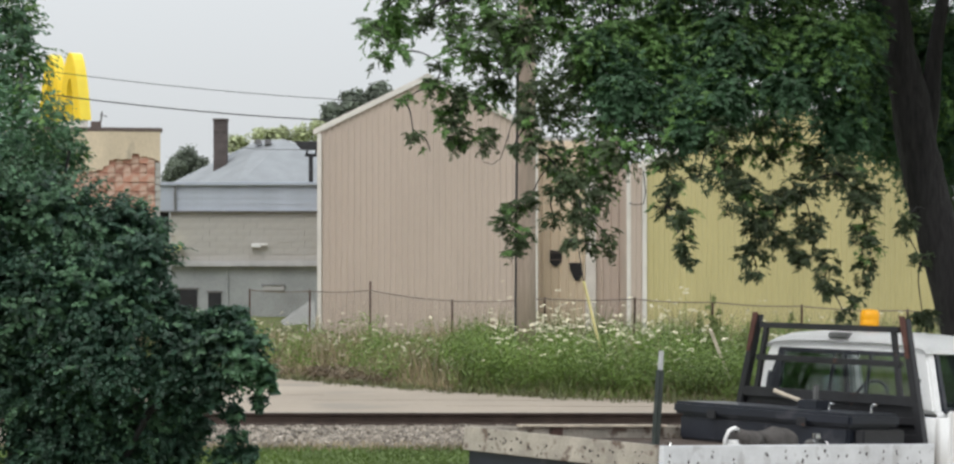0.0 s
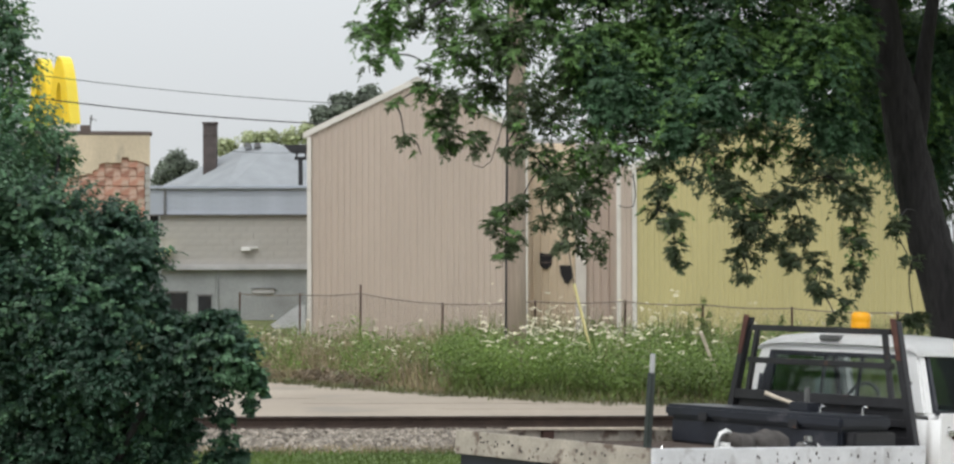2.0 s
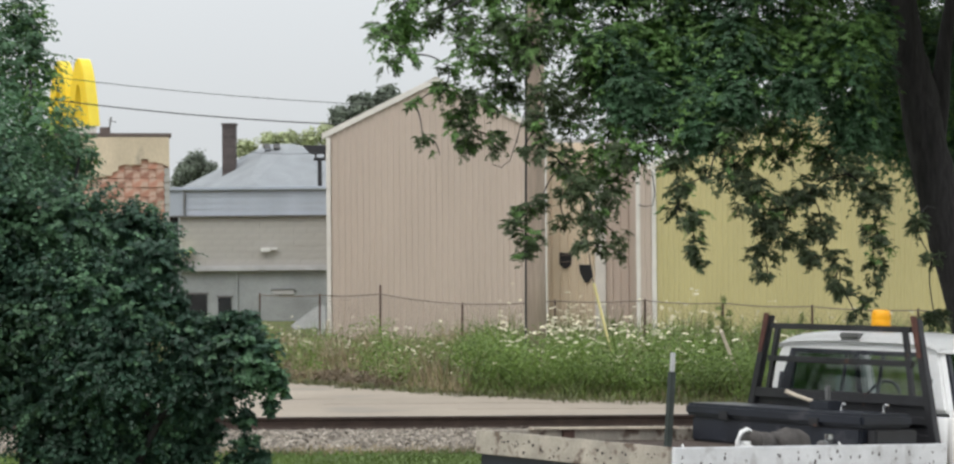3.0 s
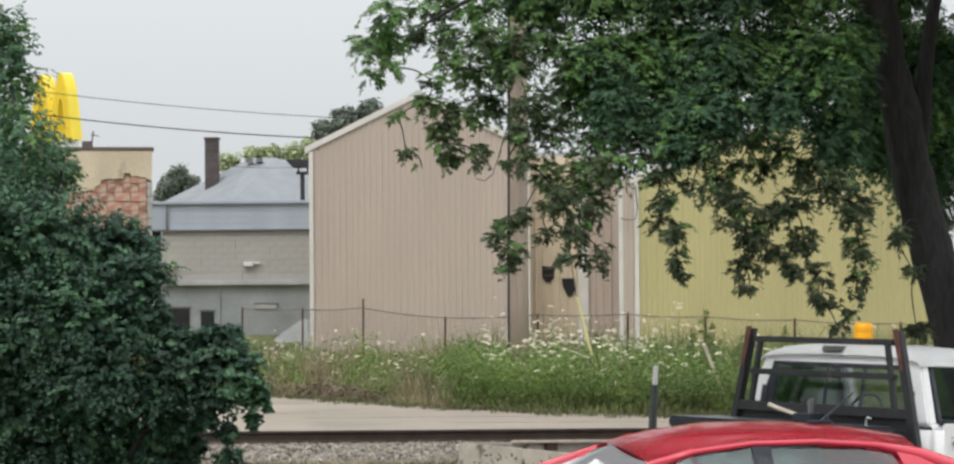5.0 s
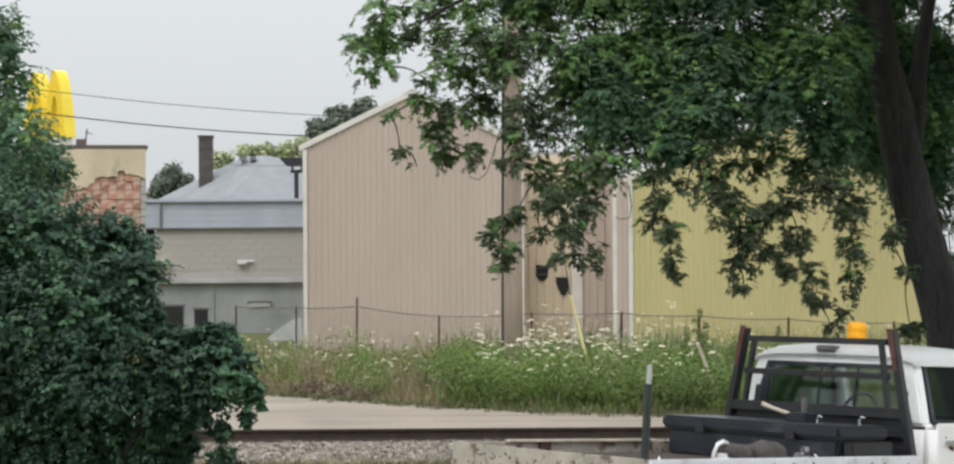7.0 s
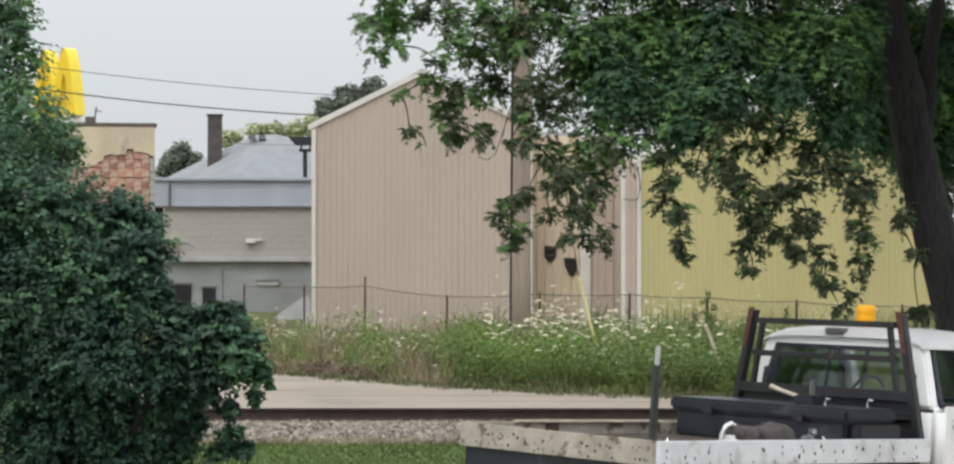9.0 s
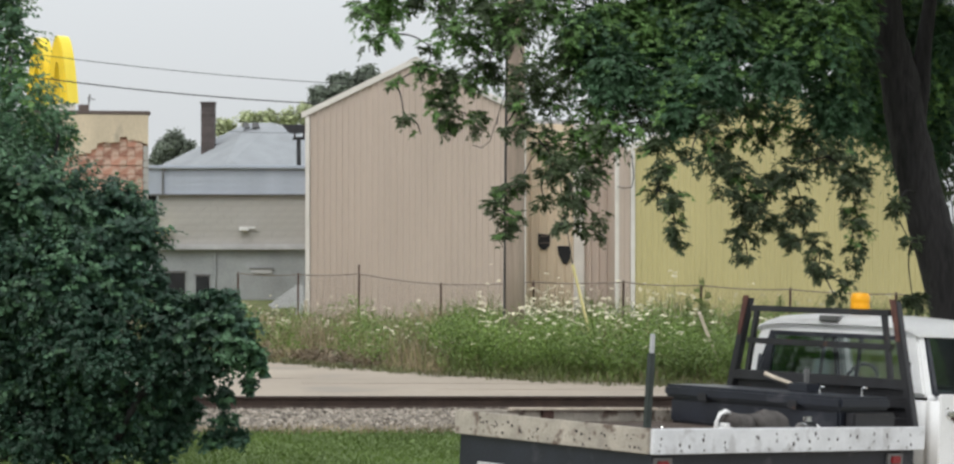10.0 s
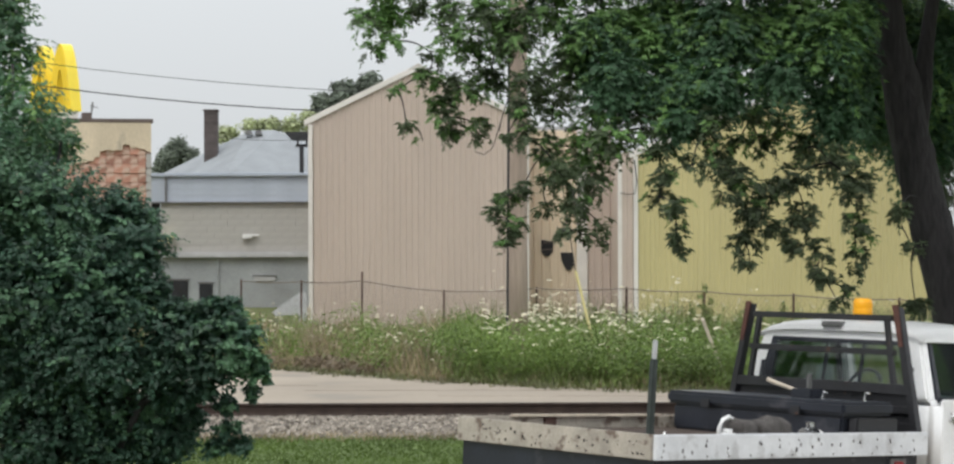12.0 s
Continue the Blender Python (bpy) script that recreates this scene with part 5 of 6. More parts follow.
def tall_weed(x, y, h, seed):
    """A single tall dark weed with small leaves up its stalk."""
    rng = np.random.default_rng(seed)
    t = thing("tall_weed", pose(x, y, 0.13), "tall dark green weed standing above the flowers", "weed", "tall weeds")
    part("stalk", tube([(0, 0, 0), (0.02, 0, h * 0.6), (0.01, 0, h)], [0.012, 0.009, 0.004], 6), WEED, t)
    leaf_cloud("leaves", [(0.02 + 0.04 * rng.normal(), 0, h * k, 0.13 - 0.10 * k, 0.08, 0.07) for k in (0.3, 0.45, 0.6, 0.72, 0.83, 0.93)], 260, 0.05, WEED, t, rng, KITE, 0.2)


for i, (x, y, h) in enumerate(((3.82, 37.8, 1.50), (3.95, 38.0, 1.25), (5.1, 36.9, 1.2), (1.9, 37.6, 1.1), (3.3, 35.2, 1.05), (3.55, 34.6, 0.95), (3.75, 35.6, 1.15), (3.95, 34.4, 0.9), (3.45, 36.2, 1.2), (4.2, 35.4, 1.1))):
    tall_weed(x, y, h, 60 + i)


# ---- the parked flatbed truck; x runs forward from the tail, y to its left from the near side ----
TRUCK = pose(1.21, 15.65, 0.0, 0, 3.0, 40)


def wheel(parent, x, y, z, r=0.36, w=0.22):
    e = part("wheel", tube([(0, -w / 2, 0), (0, -w / 2 + 0.03, 0), (0, w / 2 - 0.03, 0), (0, w / 2, 0)], [r - 0.03, r, r, r - 0.03], 28), RUBBER, parent)
    e.matrix_basis = pose(x, y, z)
    part("rim", tube([(0, -w / 2 - 0.004, 0), (0, w / 2 + 0.004, 0)], r * 0.6, 20), STEEL_GREY, e)
    part("hub", tube([(0, -w / 2 - 0.03, 0), (0, w / 2 + 0.03, 0)], r * 0.2, 12), CHROME, e)
    return e


def truck():
    t = thing("flatbed_truck", TRUCK, "old white flatbed pickup truck with black headache rack", "truck")
    long, wide = 3.06, 2.2
    # bed
    for i in range(11):
        part("deck_plank", box(0.03, long - 0.03, 0.03 + i * 0.1945, 0.03 + i * 0.1945 + 0.188, 0.85, 0.89, 0.004), TIE, t)
    side = part("side_board", box(0.0, long, -0.022, 0.022, 0.80, 0.985, 0.006), PLATE_WHITE, t, "white chipped steel side board")
    rear = part("tail_board", box(-0.022, 0.022, 0.024, wide, 0.80, 0.985, 0.006), PLATE_DIRTY, t, "dirty cream tail board with rust chips")
    part("side_board", box(0.024, long, wide - 0.04, wide, 0.80, 0.985, 0.006), PLATE_DIRTY, t, "dirty cream side board")
    part("front_board", box(long - 0.04, long, 0.024, wide - 0.042, 0.80, 0.95), BLACK_STEEL, t)
    part("top_lip", box(0.5, 2.15, wide - 0.09, wide - 0.035, 0.985, 1.005, 0.004), WOOD, t, "worn timber lip")
    part("stake_pocket", box(0.85, 0.97, wide - 0.07, wide - 0.042, 0.89, 0.98), RUST, t)
    rng = random.Random(4)
    # rust chips and bolt holes in the side and tail boards
    for i in range(13):
        x = 0.10 + i * 0.232
        part("bolt", tube([(x - 0.05, -0.027, 0.825), (x - 0.05, -0.02, 0.825)], 0.008, 7), STEEL_GREY, side)
        for k in range(rng.choice((2, 2, 3))):
            cx, cz, w = x + rng.uniform(-0.07, 0.07), rng.uniform(0.84, 0.945), rng.uniform(0.005, 0.012)
            pts = [(cx + w * math.cos(a) * rng.uniform(0.5, 1.3), cz + 1.6 * w * math.sin(a) * rng.uniform(0.5, 1.4)) for a in (6.283 * j / 7 for j in range(7))]
            part("rust_chip", prism(pts, -0.0238, -0.0215), CHIP, side)
    for i in range(46):
        y, z = rng.uniform(0.05, 2.0), rng.uniform(0.82, 0.95)
        part("rust_chip", tube([(-0.0235, y, z), (-0.0215, y, z)], rng.uniform(0.005, 0.014), 6), CHIP, rear)
    part("apron", box(0.02, 0.05, 0.03, wide - 0.03, 0.42, 0.797), BLACK_PLASTIC, t, "black rubber apron under the tail")
    part("apron", box(0.06, long - 0.05, 0.05, 0.075, 0.55, 0.797), BLACK_PLASTIC, t, "black skirt under the side board")
    for y in (0.6, 1.45):
        part("frame_rail", box(0.1, 6.0, y, y + 0.09, 0.50, 0.68), BLACK_STEEL, t)
    for x in (0.09, 2.70):
        l = part("marker_lamp", box(x, x + 0.11, 0.01, 0.045, 0.69, 0.75, 0.008), RED_LENS, t, "red side marker lamp")
        part("lamp_bracket", box(x - 0.04, x + 0.15, 0.028, 0.05, 0.68, 0.77), STEEL_GREY, l)
    part("number_plate", box(-0.01, 0.018, 1.62, 1.92, 0.46, 0.60, 0.004), LEDGE, t, "pale plain plate on the tail")
    # stake in the near corner
    s = part("corner_stake", box(0.03, 0.075, 0.05, 0.10, 0.86, 1.525, 0.006), STAKE_GREEN, t, "dark steel stake with a white top")
    part("stake_top", box(0.038, 0.067, 0.058, 0.088, 1.525, 1.665, 0.004), LEDGE, s, "white painted top")
    s.matrix_basis = pose(-0.02, 0.05, 0, 0, 2.0, 0)
    part("pocket", box(0.0, 0.05, 0.13, 0.30, 0.89, 0.96, 0.01), CHROME, t, "scuffed bright latch")
    part("chain", tube([(0.10, 0.05, 0.90), (0.14, 0.05, 1.0), (0.17, 0.05, 0.90)], 0.012, 6), CHROME, t)
    # headache rack
    xr = 2.98
    for y0, y1 in ((0.05, 0.29), (2.15, 1.905)):
        p = part("rack_post", hexa(bmesh.new(), [(xr, y0 - 0.035, 0.9), (xr + 0.07, y0 - 0.035, 0.9), (xr + 0.07, y0 + 0.035, 0.9), (xr, y0 + 0.035, 0.9),
                                                 (xr, y1 - 0.035, 1.98), (xr + 0.07, y1 - 0.035, 1.98), (xr + 0.07, y1 + 0.035, 1.98), (xr, y1 + 0.035, 1.98)], 0.006), BLACK_STEEL, t)
        m = y0 + (y1 - y0) * 0.70
        part("post_facing", hexa(bmesh.new(), [(xr - 0.012, m - 0.02, 1.66), (xr - 0.002, m - 0.02, 1.66), (xr - 0.002, m + 0.02, 1.66), (xr - 0.012, m + 0.02, 1.66),
                                               (xr - 0.012, y1 - 0.03, 2.0), (xr - 0.002, y1 - 0.03, 2.0), (xr - 0.002, y1 + 0.03, 2.0), (xr - 0.012, y1 + 0.03, 2.0)]), RACK_RUST, p, "rust-brown reflector strip")
    for y0, y1 in ((0.30, 0.40), (1.90, 1.80)):
        part("rack_upright", hexa(bmesh.new(), [(xr + 0.01, y0 - 0.02, 1.3), (xr + 0.05, y0 - 0.02, 1.3), (xr + 0.05, y0 + 0.02, 1.3), (xr + 0.01, y0 + 0.02, 1.3),
                                                (xr + 0.01, y1 - 0.02, 1.89), (xr + 0.05, y1 - 0.02, 1.89), (xr + 0.05, y1 + 0.02, 1.89), (xr + 0.01, y1 + 0.02, 1.89)]), BLACK_STEEL, t)
    for z, h, a, b in ((1.865, 0.05, 0.33, 1.87), (1.585, 0.05, 0.30, 1.90), (1.27, 0.085, 0.16, 2.05)):
        part("rack_bar", box(xr + 0.005, xr + 0.055, a, b, z, z + h, 0.006), BLACK_STEEL, t)
    part("rack_panel", box(xr + 0.055, xr + 0.065, 0.12, 2.08, 0.92, 1.30), BLACK_STEEL, t, "black steel panel")
    for z in (0.98, 1.12):
        part("rack_bar", box(xr + 0.015, xr + 0.05, 0.10, 2.10, z, z + 0.06, 0.004), BLACK_STEEL, t)
    # cab
    x0 = 3.24
    part("cab_body", box(x0, 5.05, 0.10, 2.28, 0.58, 1.235, 0.05), WHITE_PAINT, t, "white cab with rounded edges", True)
    rr = [(x0 + 0.02, 0.15, 1.22), (x0 + 0.13, 0.15, 1.22), (x0 + 0.13, 0.30, 1.22), (x0 + 0.02, 0.34, 1.22), (x0 + 0.11, 0.33, 1.76), (x0 + 0.21, 0.33, 1.76), (x0 + 0.21, 0.44, 1.76), (x0 + 0.11, 0.47, 1.76)]
    part("rear_pillar", hexa(bmesh.new(), rr, 0.02), WHITE_PAINT, t)
    part("rear_pillar", hexa(bmesh.new(), [(x, 2.38 - y, z) for x, y, z in rr], 0.02), WHITE_PAINT, t)
    fr = [(4.62, 0.15, 1.22), (4.78, 0.15, 1.22), (4.78, 0.24, 1.22), (4.62, 0.24, 1.22), (4.30, 0.34, 1.76), (4.42, 0.34, 1.76), (4.42, 0.42, 1.76), (4.30, 0.42, 1.76)]
    part("front_pillar", hexa(bmesh.new(), fr, 0.015), WHITE_PAINT, t)
    part("front_pillar", hexa(bmesh.new(), [(x, 2.38 - y, z) for x, y, z in fr], 0.015), WHITE_PAINT, t)
    bm = bmesh.new()
    arcs = []
    for x, h in ((x0 + 0.065, 0.075), (x0 + 0.08, 0.115), (x0 + 0.11, 0.14), (x0 + 0.17, 0.158), (x0 + 0.32, 0.17), (3.95, 0.176), (4.25, 0.165), (4.40, 0.13), (4.48, 0.06)):
        arcs.append([bm.verts.new((x, 1.19 + 0.90 * u, 1.70 + h * (1 - abs(u) ** 4) ** 0.5)) for u in (math.sin(math.pi / 2 * k / 14) for k in range(-14, 15))])
    for p, q in zip(arcs, arcs[1:]):
        for k in range(len(p) - 1):
            bm.faces.new((p[k], q[k], q[k + 1], p[k + 1]))
    bmesh.ops.solidify(bm, geom=bm.faces[:], thickness=0.02)
    bmesh.ops.recalc_face_normals(bm, faces=bm.faces)
    roof = part("roof", bm, WHITE_PAINT, t, "white rounded cab roof", True)
    part("drip_rail", box(x0 + 0.12, 4.46, 0.285, 0.305, 1.70, 1.725, 0.005), WHITE_PAINT, roof)
    part("brake_lamp", box(x0 + 0.045, x0 + 0.16, 1.13, 1.35, 1.80, 1.85, 0.012), STEEL_GREY, roof, "grey high brake lamp")
    # rear window with rubber seal and slider frame, leaning with the cab
    lean = lambda z: x0 + 0.03 + 0.09 * (z - 1.24) / 0.5
    z0, z1 = 1.25, 1.70
    def strip(ya, yb, za, zb, d=0.03):
        return hexa(bmesh.new(), [(lean(za) - 0.01, ya, za), (lean(za) + d, ya, za), (lean(za) + d, yb, za), (lean(za) - 0.01, yb, za),
                                  (lean(zb) - 0.01, ya, zb), (lean(zb) + d, ya, zb), (lean(zb) + d, yb, zb), (lean(zb) - 0.01, yb, zb)])
    w = part("rear_window", strip(0.37, 2.01, z0 + 0.03, z1 - 0.02, -0.004), GLASS, t, "rear window of clear greenish glass")
    w.visible_shadow = False
    for a, b, c, d in ((0.34, 2.04, z0, z0 + 0.035), (0.40, 1.98, z1 - 0.035, z1 + 0.005), (0.34, 0.40, z0, z1), (1.89, 2.04, z0, z1)):
        part("window_seal", strip(a, b, c, d), BLACK_PLASTIC, w)
    for y in (0.90, 1.30):
        part("slider_frame", strip(y, y + 0.022, z0 + 0.03, z1 - 0.02, 0.02), BLACK_PLASTIC, w)
    part("header", strip(0.42, 1.96, z1 + 0.004, 1.76, 0.1), WHITE_PAINT, t)
    # doors, their glass and the windscreen
    for near in (True, False):
        f = (lambda y: y) if near else (lambda y: 2.38 - y)
        d = part("door", hexa(bmesh.new(), [(3.38, f(0.085), 0.62), (4.72, f(0.085), 0.62), (4.72, f(0.12), 0.62), (3.38, f(0.12), 0.62),
                                            (3.38, f(0.09), 1.24), (4.72, f(0.09), 1.24), (4.72, f(0.12), 1.24), (3.38, f(0.12), 1.24)], 0.012), WHITE_PAINT, t, "white door with rust flecks")
        bmesh_glass = hexa(bmesh.new(), [(3.40, f(0.16), 1.24), (4.62, f(0.16), 1.24), (4.62, f(0.165), 1.24), (3.40, f(0.165), 1.24),
                                         (3.47, f(0.335), 1.71), (4.30, f(0.335), 1.71), (4.30, f(0.34), 1.71), (3.47, f(0.34), 1.71)])
        g = part("door_glass", bmesh_glass, DOOR_GLASS, d)
        g.visible_shadow = False
        for (xa, xb, xc, xe, za, zb) in ((3.375, 3.425, 3.455, 3.50, 1.22, 1.72), (4.58, 4.66, 4.28, 4.34, 1.22, 1.72)):
            part("glass_seal", hexa(bmesh.new(), [(xa, f(0.14), za), (xb, f(0.14), za), (xb, f(0.18), za), (xa, f(0.18), za), (xc, f(0.32), zb), (xe, f(0.32), zb), (xe, f(0.36), zb), (xc, f(0.36), zb)], 0.004), BLACK_PLASTIC, d)
        part("glass_seal", box(3.37, 4.66, min(f(0.14), f(0.18)), max(f(0.14), f(0.18)), 1.225, 1.26), BLACK_PLASTIC, d)
        part("door_handle", box(3.46, 3.62, min(f(0.06), f(0.085)), max(f(0.06), f(0.085)), 1.06, 1.10, 0.008), CHROME, d, "chrome door handle")
        part("mirror", box(4.55, 4.62, min(f(-0.12), f(0.06)), max(f(-0.12), f(0.06)), 1.25, 1.45, 0.02), WHITE_PAINT, d, "white door mirror")
        for i in range(5):
            x, z = rng.uniform(3.42, 3.85), rng.uniform(0.85, 1.15)
            part("rust_fleck", tube([(x, f(0.0835), z), (x, f(0.0855), z)], rng.uniform(0.008, 0.02), 7), RUST, d)
    g = part("windscreen", hexa(bmesh.new(), [(4.66, 0.22, 1.24), (4.67, 0.22, 1.24), (4.67, 2.10, 1.24), (4.66, 2.10, 1.24), (4.34, 0.40, 1.72), (4.35, 0.40, 1.72), (4.35, 1.92, 1.72), (4.34, 1.92, 1.72)]), GLASS, t)
    g.visible_shadow = False
    part("dashboard", box(4.35, 4.75, 0.2, 2.0, 1.05, 1.27, 0.04), UPHOLSTERY, t)
    part("bench_seat", box(3.42, 3.60, 0.25, 1.95, 0.80, 1.30, 0.05), UPHOLSTERY, t, "grey bench seat back")
    part("bench_seat", box(3.55, 4.10, 0.25, 1.95, 0.72, 0.88, 0.05), UPHOLSTERY, t)
    ring = [(4.20 + 0.07 * math.cos(a), 1.62 + 0.19 * math.sin(a), 1.25 + 0.18 * math.cos(a)) for a in (2 * math.pi * k / 24 for k in range(25))]
    part("steering_wheel", tube(ring, 0.016, 8, cap=False), BLACK_PLASTIC, t)
    part("inner_mirror", box(4.25, 4.28, 0.98, 1.24, 1.58, 1.65, 0.01), BLACK_PLASTIC, t)
    # bonnet and front
    part("bonnet", hexa(bmesh.new(), [(4.85, 0.14, 0.95), (6.05, 0.2, 0.95), (6.05, 2.0, 0.95), (4.85, 2.06, 0.95), (4.85, 0.2, 1.24), (6.0, 0.28, 1.16), (6.0, 1.92, 1.16), (4.85, 2.0, 1.24)], 0.04), WHITE_PAINT, t, "", True)
    part("grille", box(6.03, 6.09, 0.45, 1.75, 0.76, 1.06, 0.01), BLACK_PLASTIC, t)
    for y in (0.22, 1.76):
        part("headlamp", box(6.03, 6.10, y, y + 0.22, 0.84, 1.04, 0.02), WHITE_PLASTIC, t)
    for y0, y1 in ((0.08, 0.34), (1.86, 2.12)):
        part("front_wing", box(4.95, 6.04, y0, y1, 0.62, 1.10, 0.05), WHITE_PAINT, t, "", True)
    part("front_bumper", box(6.08, 6.2, 0.1, 2.1, 0.62, 0.80, 0.03), CHROME, t)
    part("rear_axle", tube([(1.9, 0.3, 0.46), (1.9, 1.9, 0.46)], 0.05, 10), BLACK_STEEL, t)
    for x, z in ((1.9, 0.46), (5.45, 0.645)):
        wheel(t, x, 0.28, z)
        wheel(t, x, 1.92, z)
    # amber beacon
    b = part("beacon", tube([(3.68, 1.22, 1.855), (3.68, 1.22, 1.90)], 0.085, 20), BLACK_PLASTIC, t)
    part("beacon_dome", tube([(3.68, 1.22, 1.90), (3.68, 1.22, 1.92), (3.68, 1.22, 1.96), (3.68, 1.22, 1.97), (3.68, 1.22, 1.98), (3.68, 1.22, 2.03), (3.68, 1.22, 2.055), (3.68, 1.22, 2.06)], [0.078, 0.084, 0.085, 0.081, 0.085, 0.083, 0.07, 0.02], 20), AMBER, b, "amber warning dome", True)
    return t


truck()


def on_truck(name, m, label, category):
    return thing(name, TRUCK @ m, label, category)


def bed_load():
    c = on_truck("tool_chest", pose(2.18, 0.12, 0.89), "black plastic crossover tool chest on the truck bed", "tool box")
    part("chest", box(0.04, 0.56, 0.05, 1.92, 0, 0.215, 0.02), BLACK_PLASTIC, c)
    part("lid", box(0.0, 0.62, 0.0, 1.97, 0.217, 0.325, 0.025), BLACK_PLASTIC, c, "black lid with rounded edge")
    for y in (0.45, 1.45):
        part("latch", box(-0.012, 0.0, y, y + 0.1, 0.20, 0.27, 0.004), BLACK_STEEL, c)
    part("side_bin", box(0.10, 0.60, -0.06, 0.04, 0.05, 0.20, 0.012), BLACK_STEEL, c)
    r = on_truck("canvas_roll", pose(1.13, 0.32, 0.88), "crumpled dark grey canvas roll behind the side board", "canvas")
    # a long fold and a rounder bundle at its end, creased all over
    pts = [(0.62 * k / 40, 0.015 * math.sin(k * 0.5), 0.10 + 0.006 * math.sin(k * 0.8)) for k in range(41)]
    rad = [(0.088 + 0.012 * math.sin(k * 0.35) if k < 21 else 0.105 * math.sin(math.pi * (0.22 + 0.68 * (k - 20) / 20)) + 0.012) * (0.45 if k in (0, 40) else 0.8 if k in (1, 39) else 1) for k in range(41)]
    bm = tube(pts, rad, 26)
    for v in bm.verts:
        q = v.co * 16
        v.co.z += 0.014 * noise.noise(q) + 0.006 * noise.noise(q * 2.7)
        v.co.y += 0.014 * noise.noise(q + Vector((5, 5, 5)))
    part("cloth", bm, CLOTH, r, smooth=True)
    j = on_truck("white_jug", pose(1.06, 0.34, 0.89), "white plastic jug with a loop handle", "jug")
    part("jug_body", box(-0.01, 0.10, -0.06, 0.06, 0, 0.11, 0.03), WHITE_PLASTIC, j, smooth=True)
    part("handle", tube([(-0.05, 0, 0.02), (-0.045, 0, 0.11), (-0.01, 0, 0.18), (0.05, 0, 0.20), (0.10, 0, 0.18)], 0.018, 8), WHITE_PLASTIC, j, smooth=True)
    f = on_truck("pipe_fitting", pose(1.98, 0.30, 0.89), "bright metal hose couplings beside the canvas", "fitting")
    part("coupling", tube([(-0.06, 0, 0.06), (0.10, 0.02, 0.06)], 0.055, 12), CHROME, f)
    part("collar", tube([(0.02, 0.0, 0.12), (0.02, 0.0, 0.16)], 0.035, 10), CHROME, f)
    part("collar", tube([(0.10, 0.02, 0.06), (0.15, 0.02, 0.06)], 0.04, 10), WHITE_PLASTIC, f)
    h = on_truck("hammer", pose(2.55, 1.05, 1.213), "hammer with bleached wooden handle lying on the chest", "hammer")
    part("shaft", tube([(0.15, -0.12, 0.018), (0.0, 0.10, 0.10), (-0.05, 0.18, 0.135)], [0.016, 0.018, 0.020], 10), WOOD, h)
    part("hammer_head", box(0.10, 0.22, -0.20, -0.06, 0.0, 0.07, 0.01), STEEL_GREY, h)
    for x, y, tall in ((2.5, 0.62, 0.06), (2.62, 0.28, 0.07)):
        k = on_truck("hook", pose(x, y, 1.214), "small bright metal hook on the chest", "hook")
        part("shank", tube([(0, 0, 0), (0, 0, tall * 0.5), (0, -0.02, tall), (0, -0.05, tall * 0.9)], 0.010, 8), CHROME, k)
    b = on_truck("battery_box", pose(2.52, 0.72, 1.213), "small dark box on the tool chest", "box")
    part("case", box(-0.05, 0.12, 0.0, 0.22, 0, 0.075, 0.01), BLACK_PLASTIC, b)
    part("terminal", box(0.0, 0.04, 0.06, 0.10, 0.075, 0.20, 0.008), STEEL_GREY, b)


bed_load()


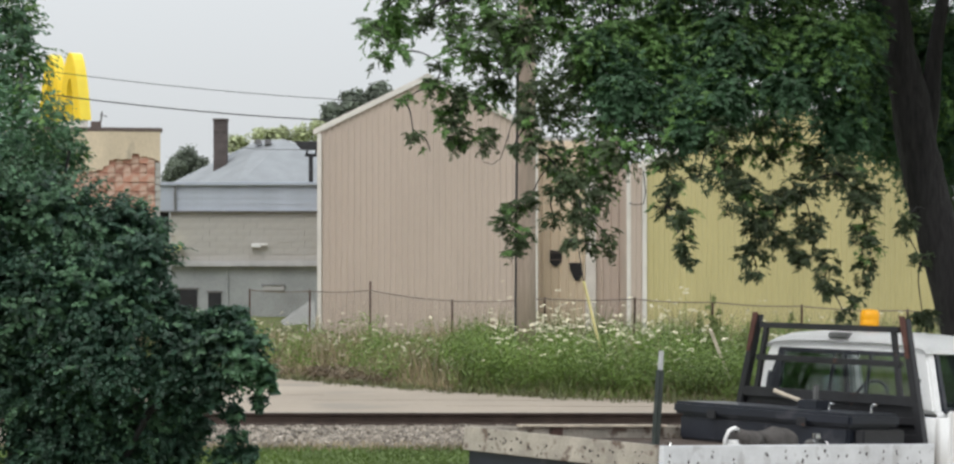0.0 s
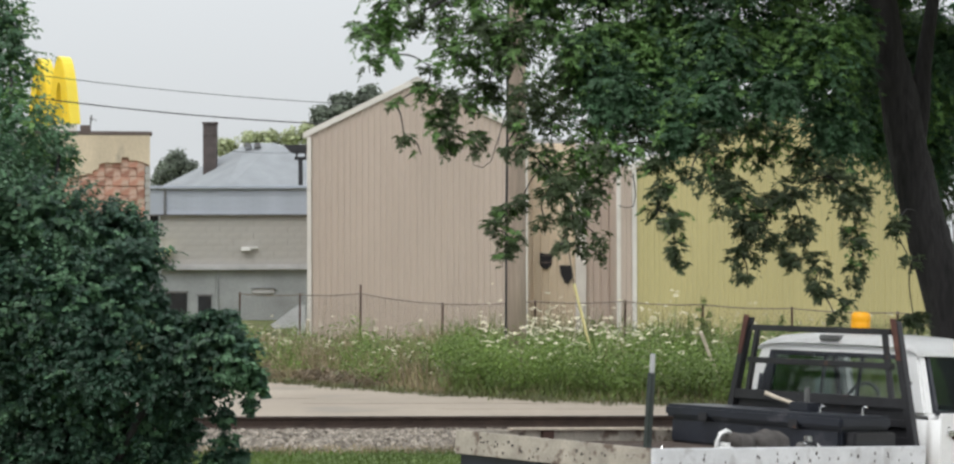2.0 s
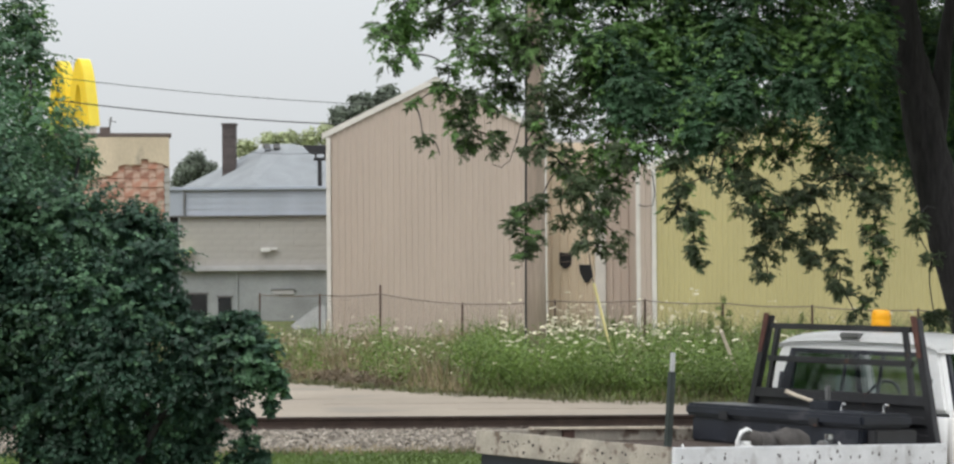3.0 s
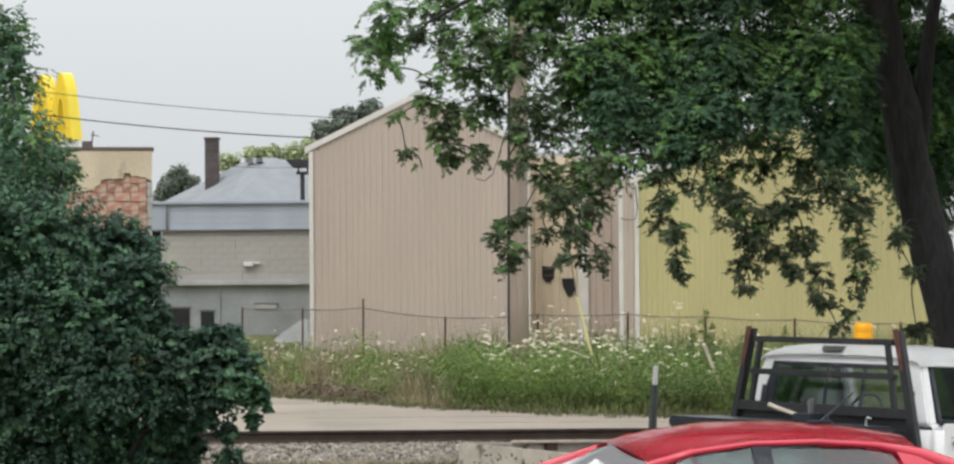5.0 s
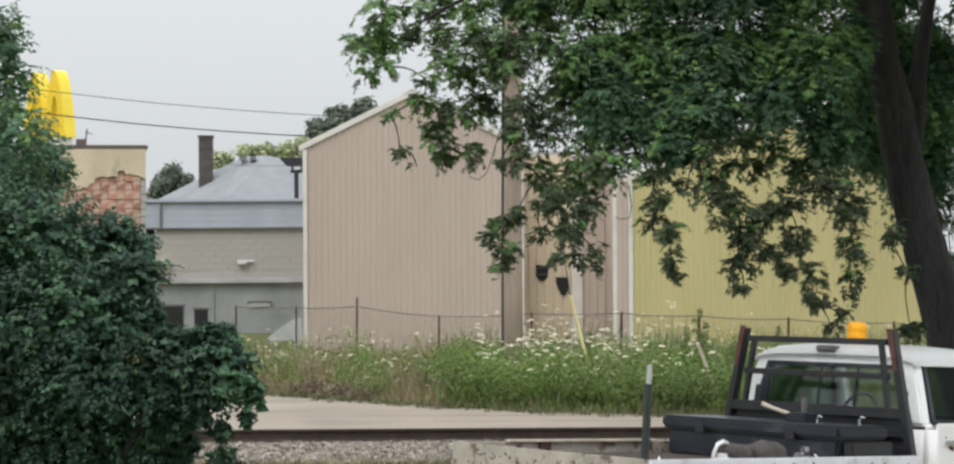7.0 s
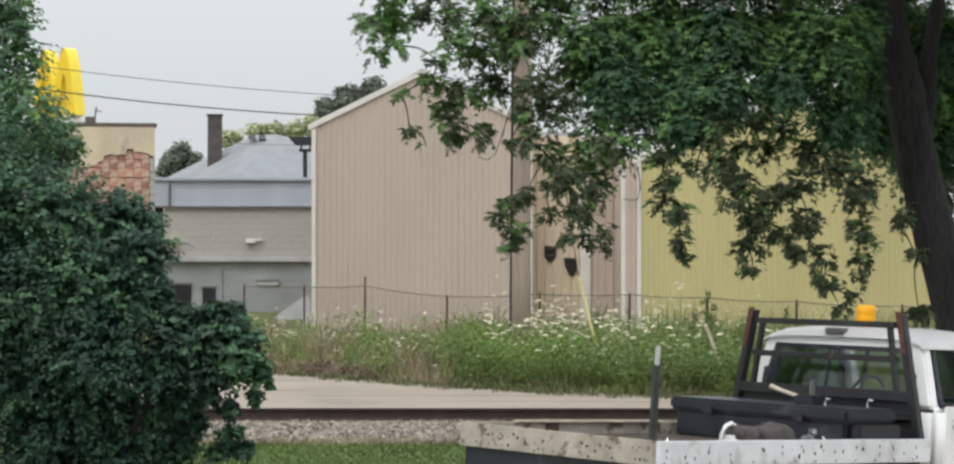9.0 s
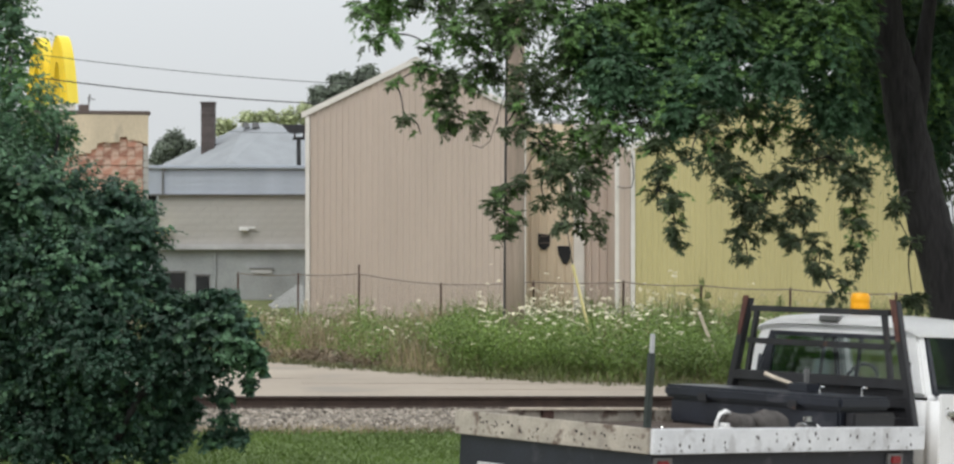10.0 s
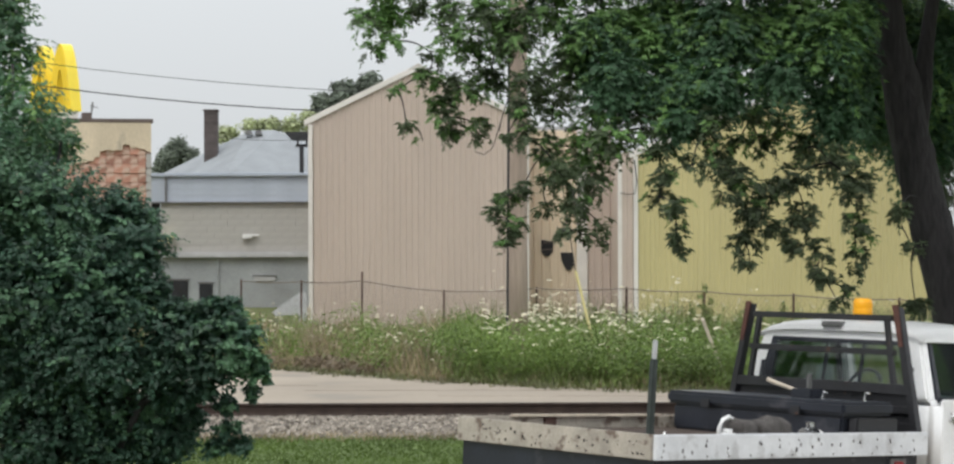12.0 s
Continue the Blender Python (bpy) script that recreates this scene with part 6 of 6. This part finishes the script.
# ---- the red car that passes; x runs forward, the origin lies on the road under the middle pillars ----
def red_car():
    t = thing("red_car", pose(75, 29.9, 0.012, 0, 0, 193), "glossy red sedan driving past along the street", "car")
    #        x     roof z  rail z  rail y  belt z belt y
    ribs = [(0.56, 1.350, 1.285, 0.56, 0.93, 0.80), (0.35, 1.415, 1.355, 0.585, 0.935, 0.82), (0.05, 1.455, 1.395, 0.60, 0.94, 0.83), (-0.30, 1.455, 1.395, 0.60, 0.945, 0.83),
            (-0.62, 1.425, 1.365, 0.585, 0.95, 0.82), (-0.86, 1.375, 1.310, 0.565, 0.955, 0.81)]
    bm = bmesh.new()
    rows = []
    for x, z, rz, ry, bz, by in ribs:
        n = 10
        row = []
        for k in range(n + 1):
            u = -1 + 2 * k / n
            row.append(bm.verts.new((x + 0.06 * (1 - u * u) * (1 if x > 0.5 else -1 if x < -0.8 else 0), ry * u, rz - 0.006 + (z - rz + 0.006) * (1 - abs(u) ** 2.3))))
        rows.append(row)
    for a, b in zip(rows, rows[1:]):
        for k in range(len(a) - 1):
            bm.faces.new((a[k], a[k + 1], b[k + 1], b[k]))
    bmesh.ops.solidify(bm, geom=bm.faces[:], thickness=0.012)
    bmesh.ops.recalc_face_normals(bm, faces=bm.faces)
    part("roof", bm, RED_PAINT, t, "glossy red roof", True)

    def pane(name, pts, mat, parent=t, d=(0, 0, -0.01)):
        bm = bmesh.new()
        a = [bm.verts.new(p) for p in pts]
        b = [bm.verts.new((p[0] + d[0], p[1] + d[1], p[2] + d[2])) for p in pts]
        bm.faces.new(a)
        bm.faces.new(b[::-1])
        for i in range(len(a)):
            j = (i + 1) % len(a)
            bm.faces.new((a[i], b[i], b[j], a[j]))
        bmesh.ops.recalc_face_normals(bm, faces=bm.faces)
        o = part(name, bm, mat, parent)
        if mat is CAR_GLASS:
            o.visible_shadow = False
        return o

    pane("windscreen", [(1.33, -0.70, 0.94), (1.42, 0, 0.95), (1.33, 0.70, 0.94), (0.57, 0.55, 1.285), (0.62, 0, 1.352), (0.57, -0.55, 1.285)], CAR_GLASS)
    pane("rear_glass", [(-1.55, -0.64, 0.98), (-1.62, 0, 0.99), (-1.55, 0.64, 0.98), (-0.87, 0.55, 1.31), (-0.92, 0, 1.37), (-0.87, -0.55, 1.31)], CAR_GLASS)
    for s in (1, -1):
        pane("door_glass", [(1.08, s * 0.775, 0.95), (0.05, s * 0.815, 0.95), (0.05, s * 0.602, 1.365), (0.36, s * 0.59, 1.325), (0.50, s * 0.575, 1.27)], CAR_GLASS, d=(0, -s * 0.006, 0))
        pane("door_glass", [(-0.05, s * 0.815, 0.95), (-0.88, s * 0.795, 0.965), (-0.70, s * 0.60, 1.30), (-0.55, s * 0.592, 1.34), (-0.05, s * 0.602, 1.365)], CAR_GLASS, d=(0, -s * 0.006, 0))
        part("door_pillar", hexa(bmesh.new(), [(-0.055, s * 0.80, 0.93), (0.055, s * 0.80, 0.93), (0.055, s * 0.825, 0.93), (-0.055, s * 0.825, 0.93), (-0.05, s * 0.58, 1.385), (0.05, s * 0.58, 1.385), (0.05, s * 0.61, 1.385), (-0.05, s * 0.61, 1.385)]), BLACK_PLASTIC, t, "black door pillar")
        part("windscreen_pillar", tube([(1.36, s * 0.74, 0.93), (1.0, s * 0.685, 1.10), (0.56, s * 0.565, 1.275), (0.35, s * 0.588, 1.345)], [0.04, 0.032, 0.022, 0.02], 8), RED_PAINT, t, smooth=True)
        part("roof_rail", tube([(0.56, s * 0.575, 1.268), (0.35, s * 0.595, 1.341), (0.05, s * 0.61, 1.382), (-0.30, s * 0.61, 1.382), (-0.62, s * 0.595, 1.352), (-0.86, s * 0.578, 1.288), (-1.2, s * 0.66, 1.12), (-1.58, s * 0.70, 0.96)],
                               [0.018, 0.018, 0.018, 0.018, 0.02, 0.045, 0.07, 0.06], 8), RED_PAINT, t, "red curved roof rail", True)
        part("rear_quarter", hexa(bmesh.new(), [(-0.86, s * 0.77, 0.93), (-1.60, s * 0.72, 0.93), (-1.60, s * 0.76, 0.93), (-0.86, s * 0.81, 0.93), (-0.72, s * 0.585, 1.33), (-0.95, s * 0.58, 1.27), (-0.95, s * 0.60, 1.27), (-0.72, s * 0.605, 1.33)]), RED_PAINT, t)
    side = [(2.28, 0.30), (2.32, 0.55), (2.22, 0.72), (1.36, 0.93), (-1.58, 0.97), (-2.10, 0.95), (-2.20, 0.60), (-2.15, 0.30)]
    part("body", prism(side, -0.86, 0.86, 0.06), RED_PAINT, t, "", True)
    part("sill", box(-1.9, 2.0, -0.80, 0.80, 0.20, 0.32), BLACK_PLASTIC, t)
    for y in (-0.65, 0.45):
        part("headlamp", box(2.18, 2.33, y, y + 0.22, 0.56, 0.68, 0.02), WHITE_PLASTIC, t)
        part("tail_lamp", box(-2.22, -2.12, y, y + 0.22, 0.70, 0.84, 0.02), RED_LENS, t)
    for y in (-0.55, 0.15):
        part("seat", box(-0.25, -0.08, y, y + 0.42, 0.55, 1.12, 0.05), UPHOLSTERY, t)
    part("rear_bench", box(-1.15, -0.98, -0.6, 0.6, 0.55, 1.10, 0.05), UPHOLSTERY, t)
    part("dashboard", box(0.85, 1.3, -0.68, 0.68, 0.70, 0.93, 0.04), UPHOLSTERY, t)
    a = part("aerial", tube([(-0.52, 0, 1.44), (-0.55, 0, 1.465), (-0.72, 0, 1.62)], [0.014, 0.008, 0.004], 8), BLACK_PLASTIC, t, "short black roof aerial")
    part("aerial_base", box(-0.60, -0.46, -0.03, 0.03, 1.435, 1.458, 0.008), BLACK_PLASTIC, a)
    for x in (1.42, -1.32):
        for y in (-0.74, 0.74):
            wheel(t, x * 1.13, y, 0.315, 0.315, 0.2)
    # a long saloon: everything but the wheels is drawn out along its length
    for o in t.children_recursive:
        if "wheel" not in o.name and "rim" not in o.name and "hub" not in o.name:
            o.data.transform(Matrix.Diagonal((1.13, 1, 0.986, 1)))
    return t


car = red_car()


def motions():
    # the red car keeps its lane at a steady 15 metres a second
    speed, turn = 15.1, radians(193)
    rows = []
    for i in range(25):
        t = i * 0.5
        s = (t - 5.1) * speed
        rows.append((t, pose(-0.03 + s * math.cos(turn), 12.62 + s * math.sin(turn), 0.012, 0, 0, 193)))
    walk(car, rows)


motions()
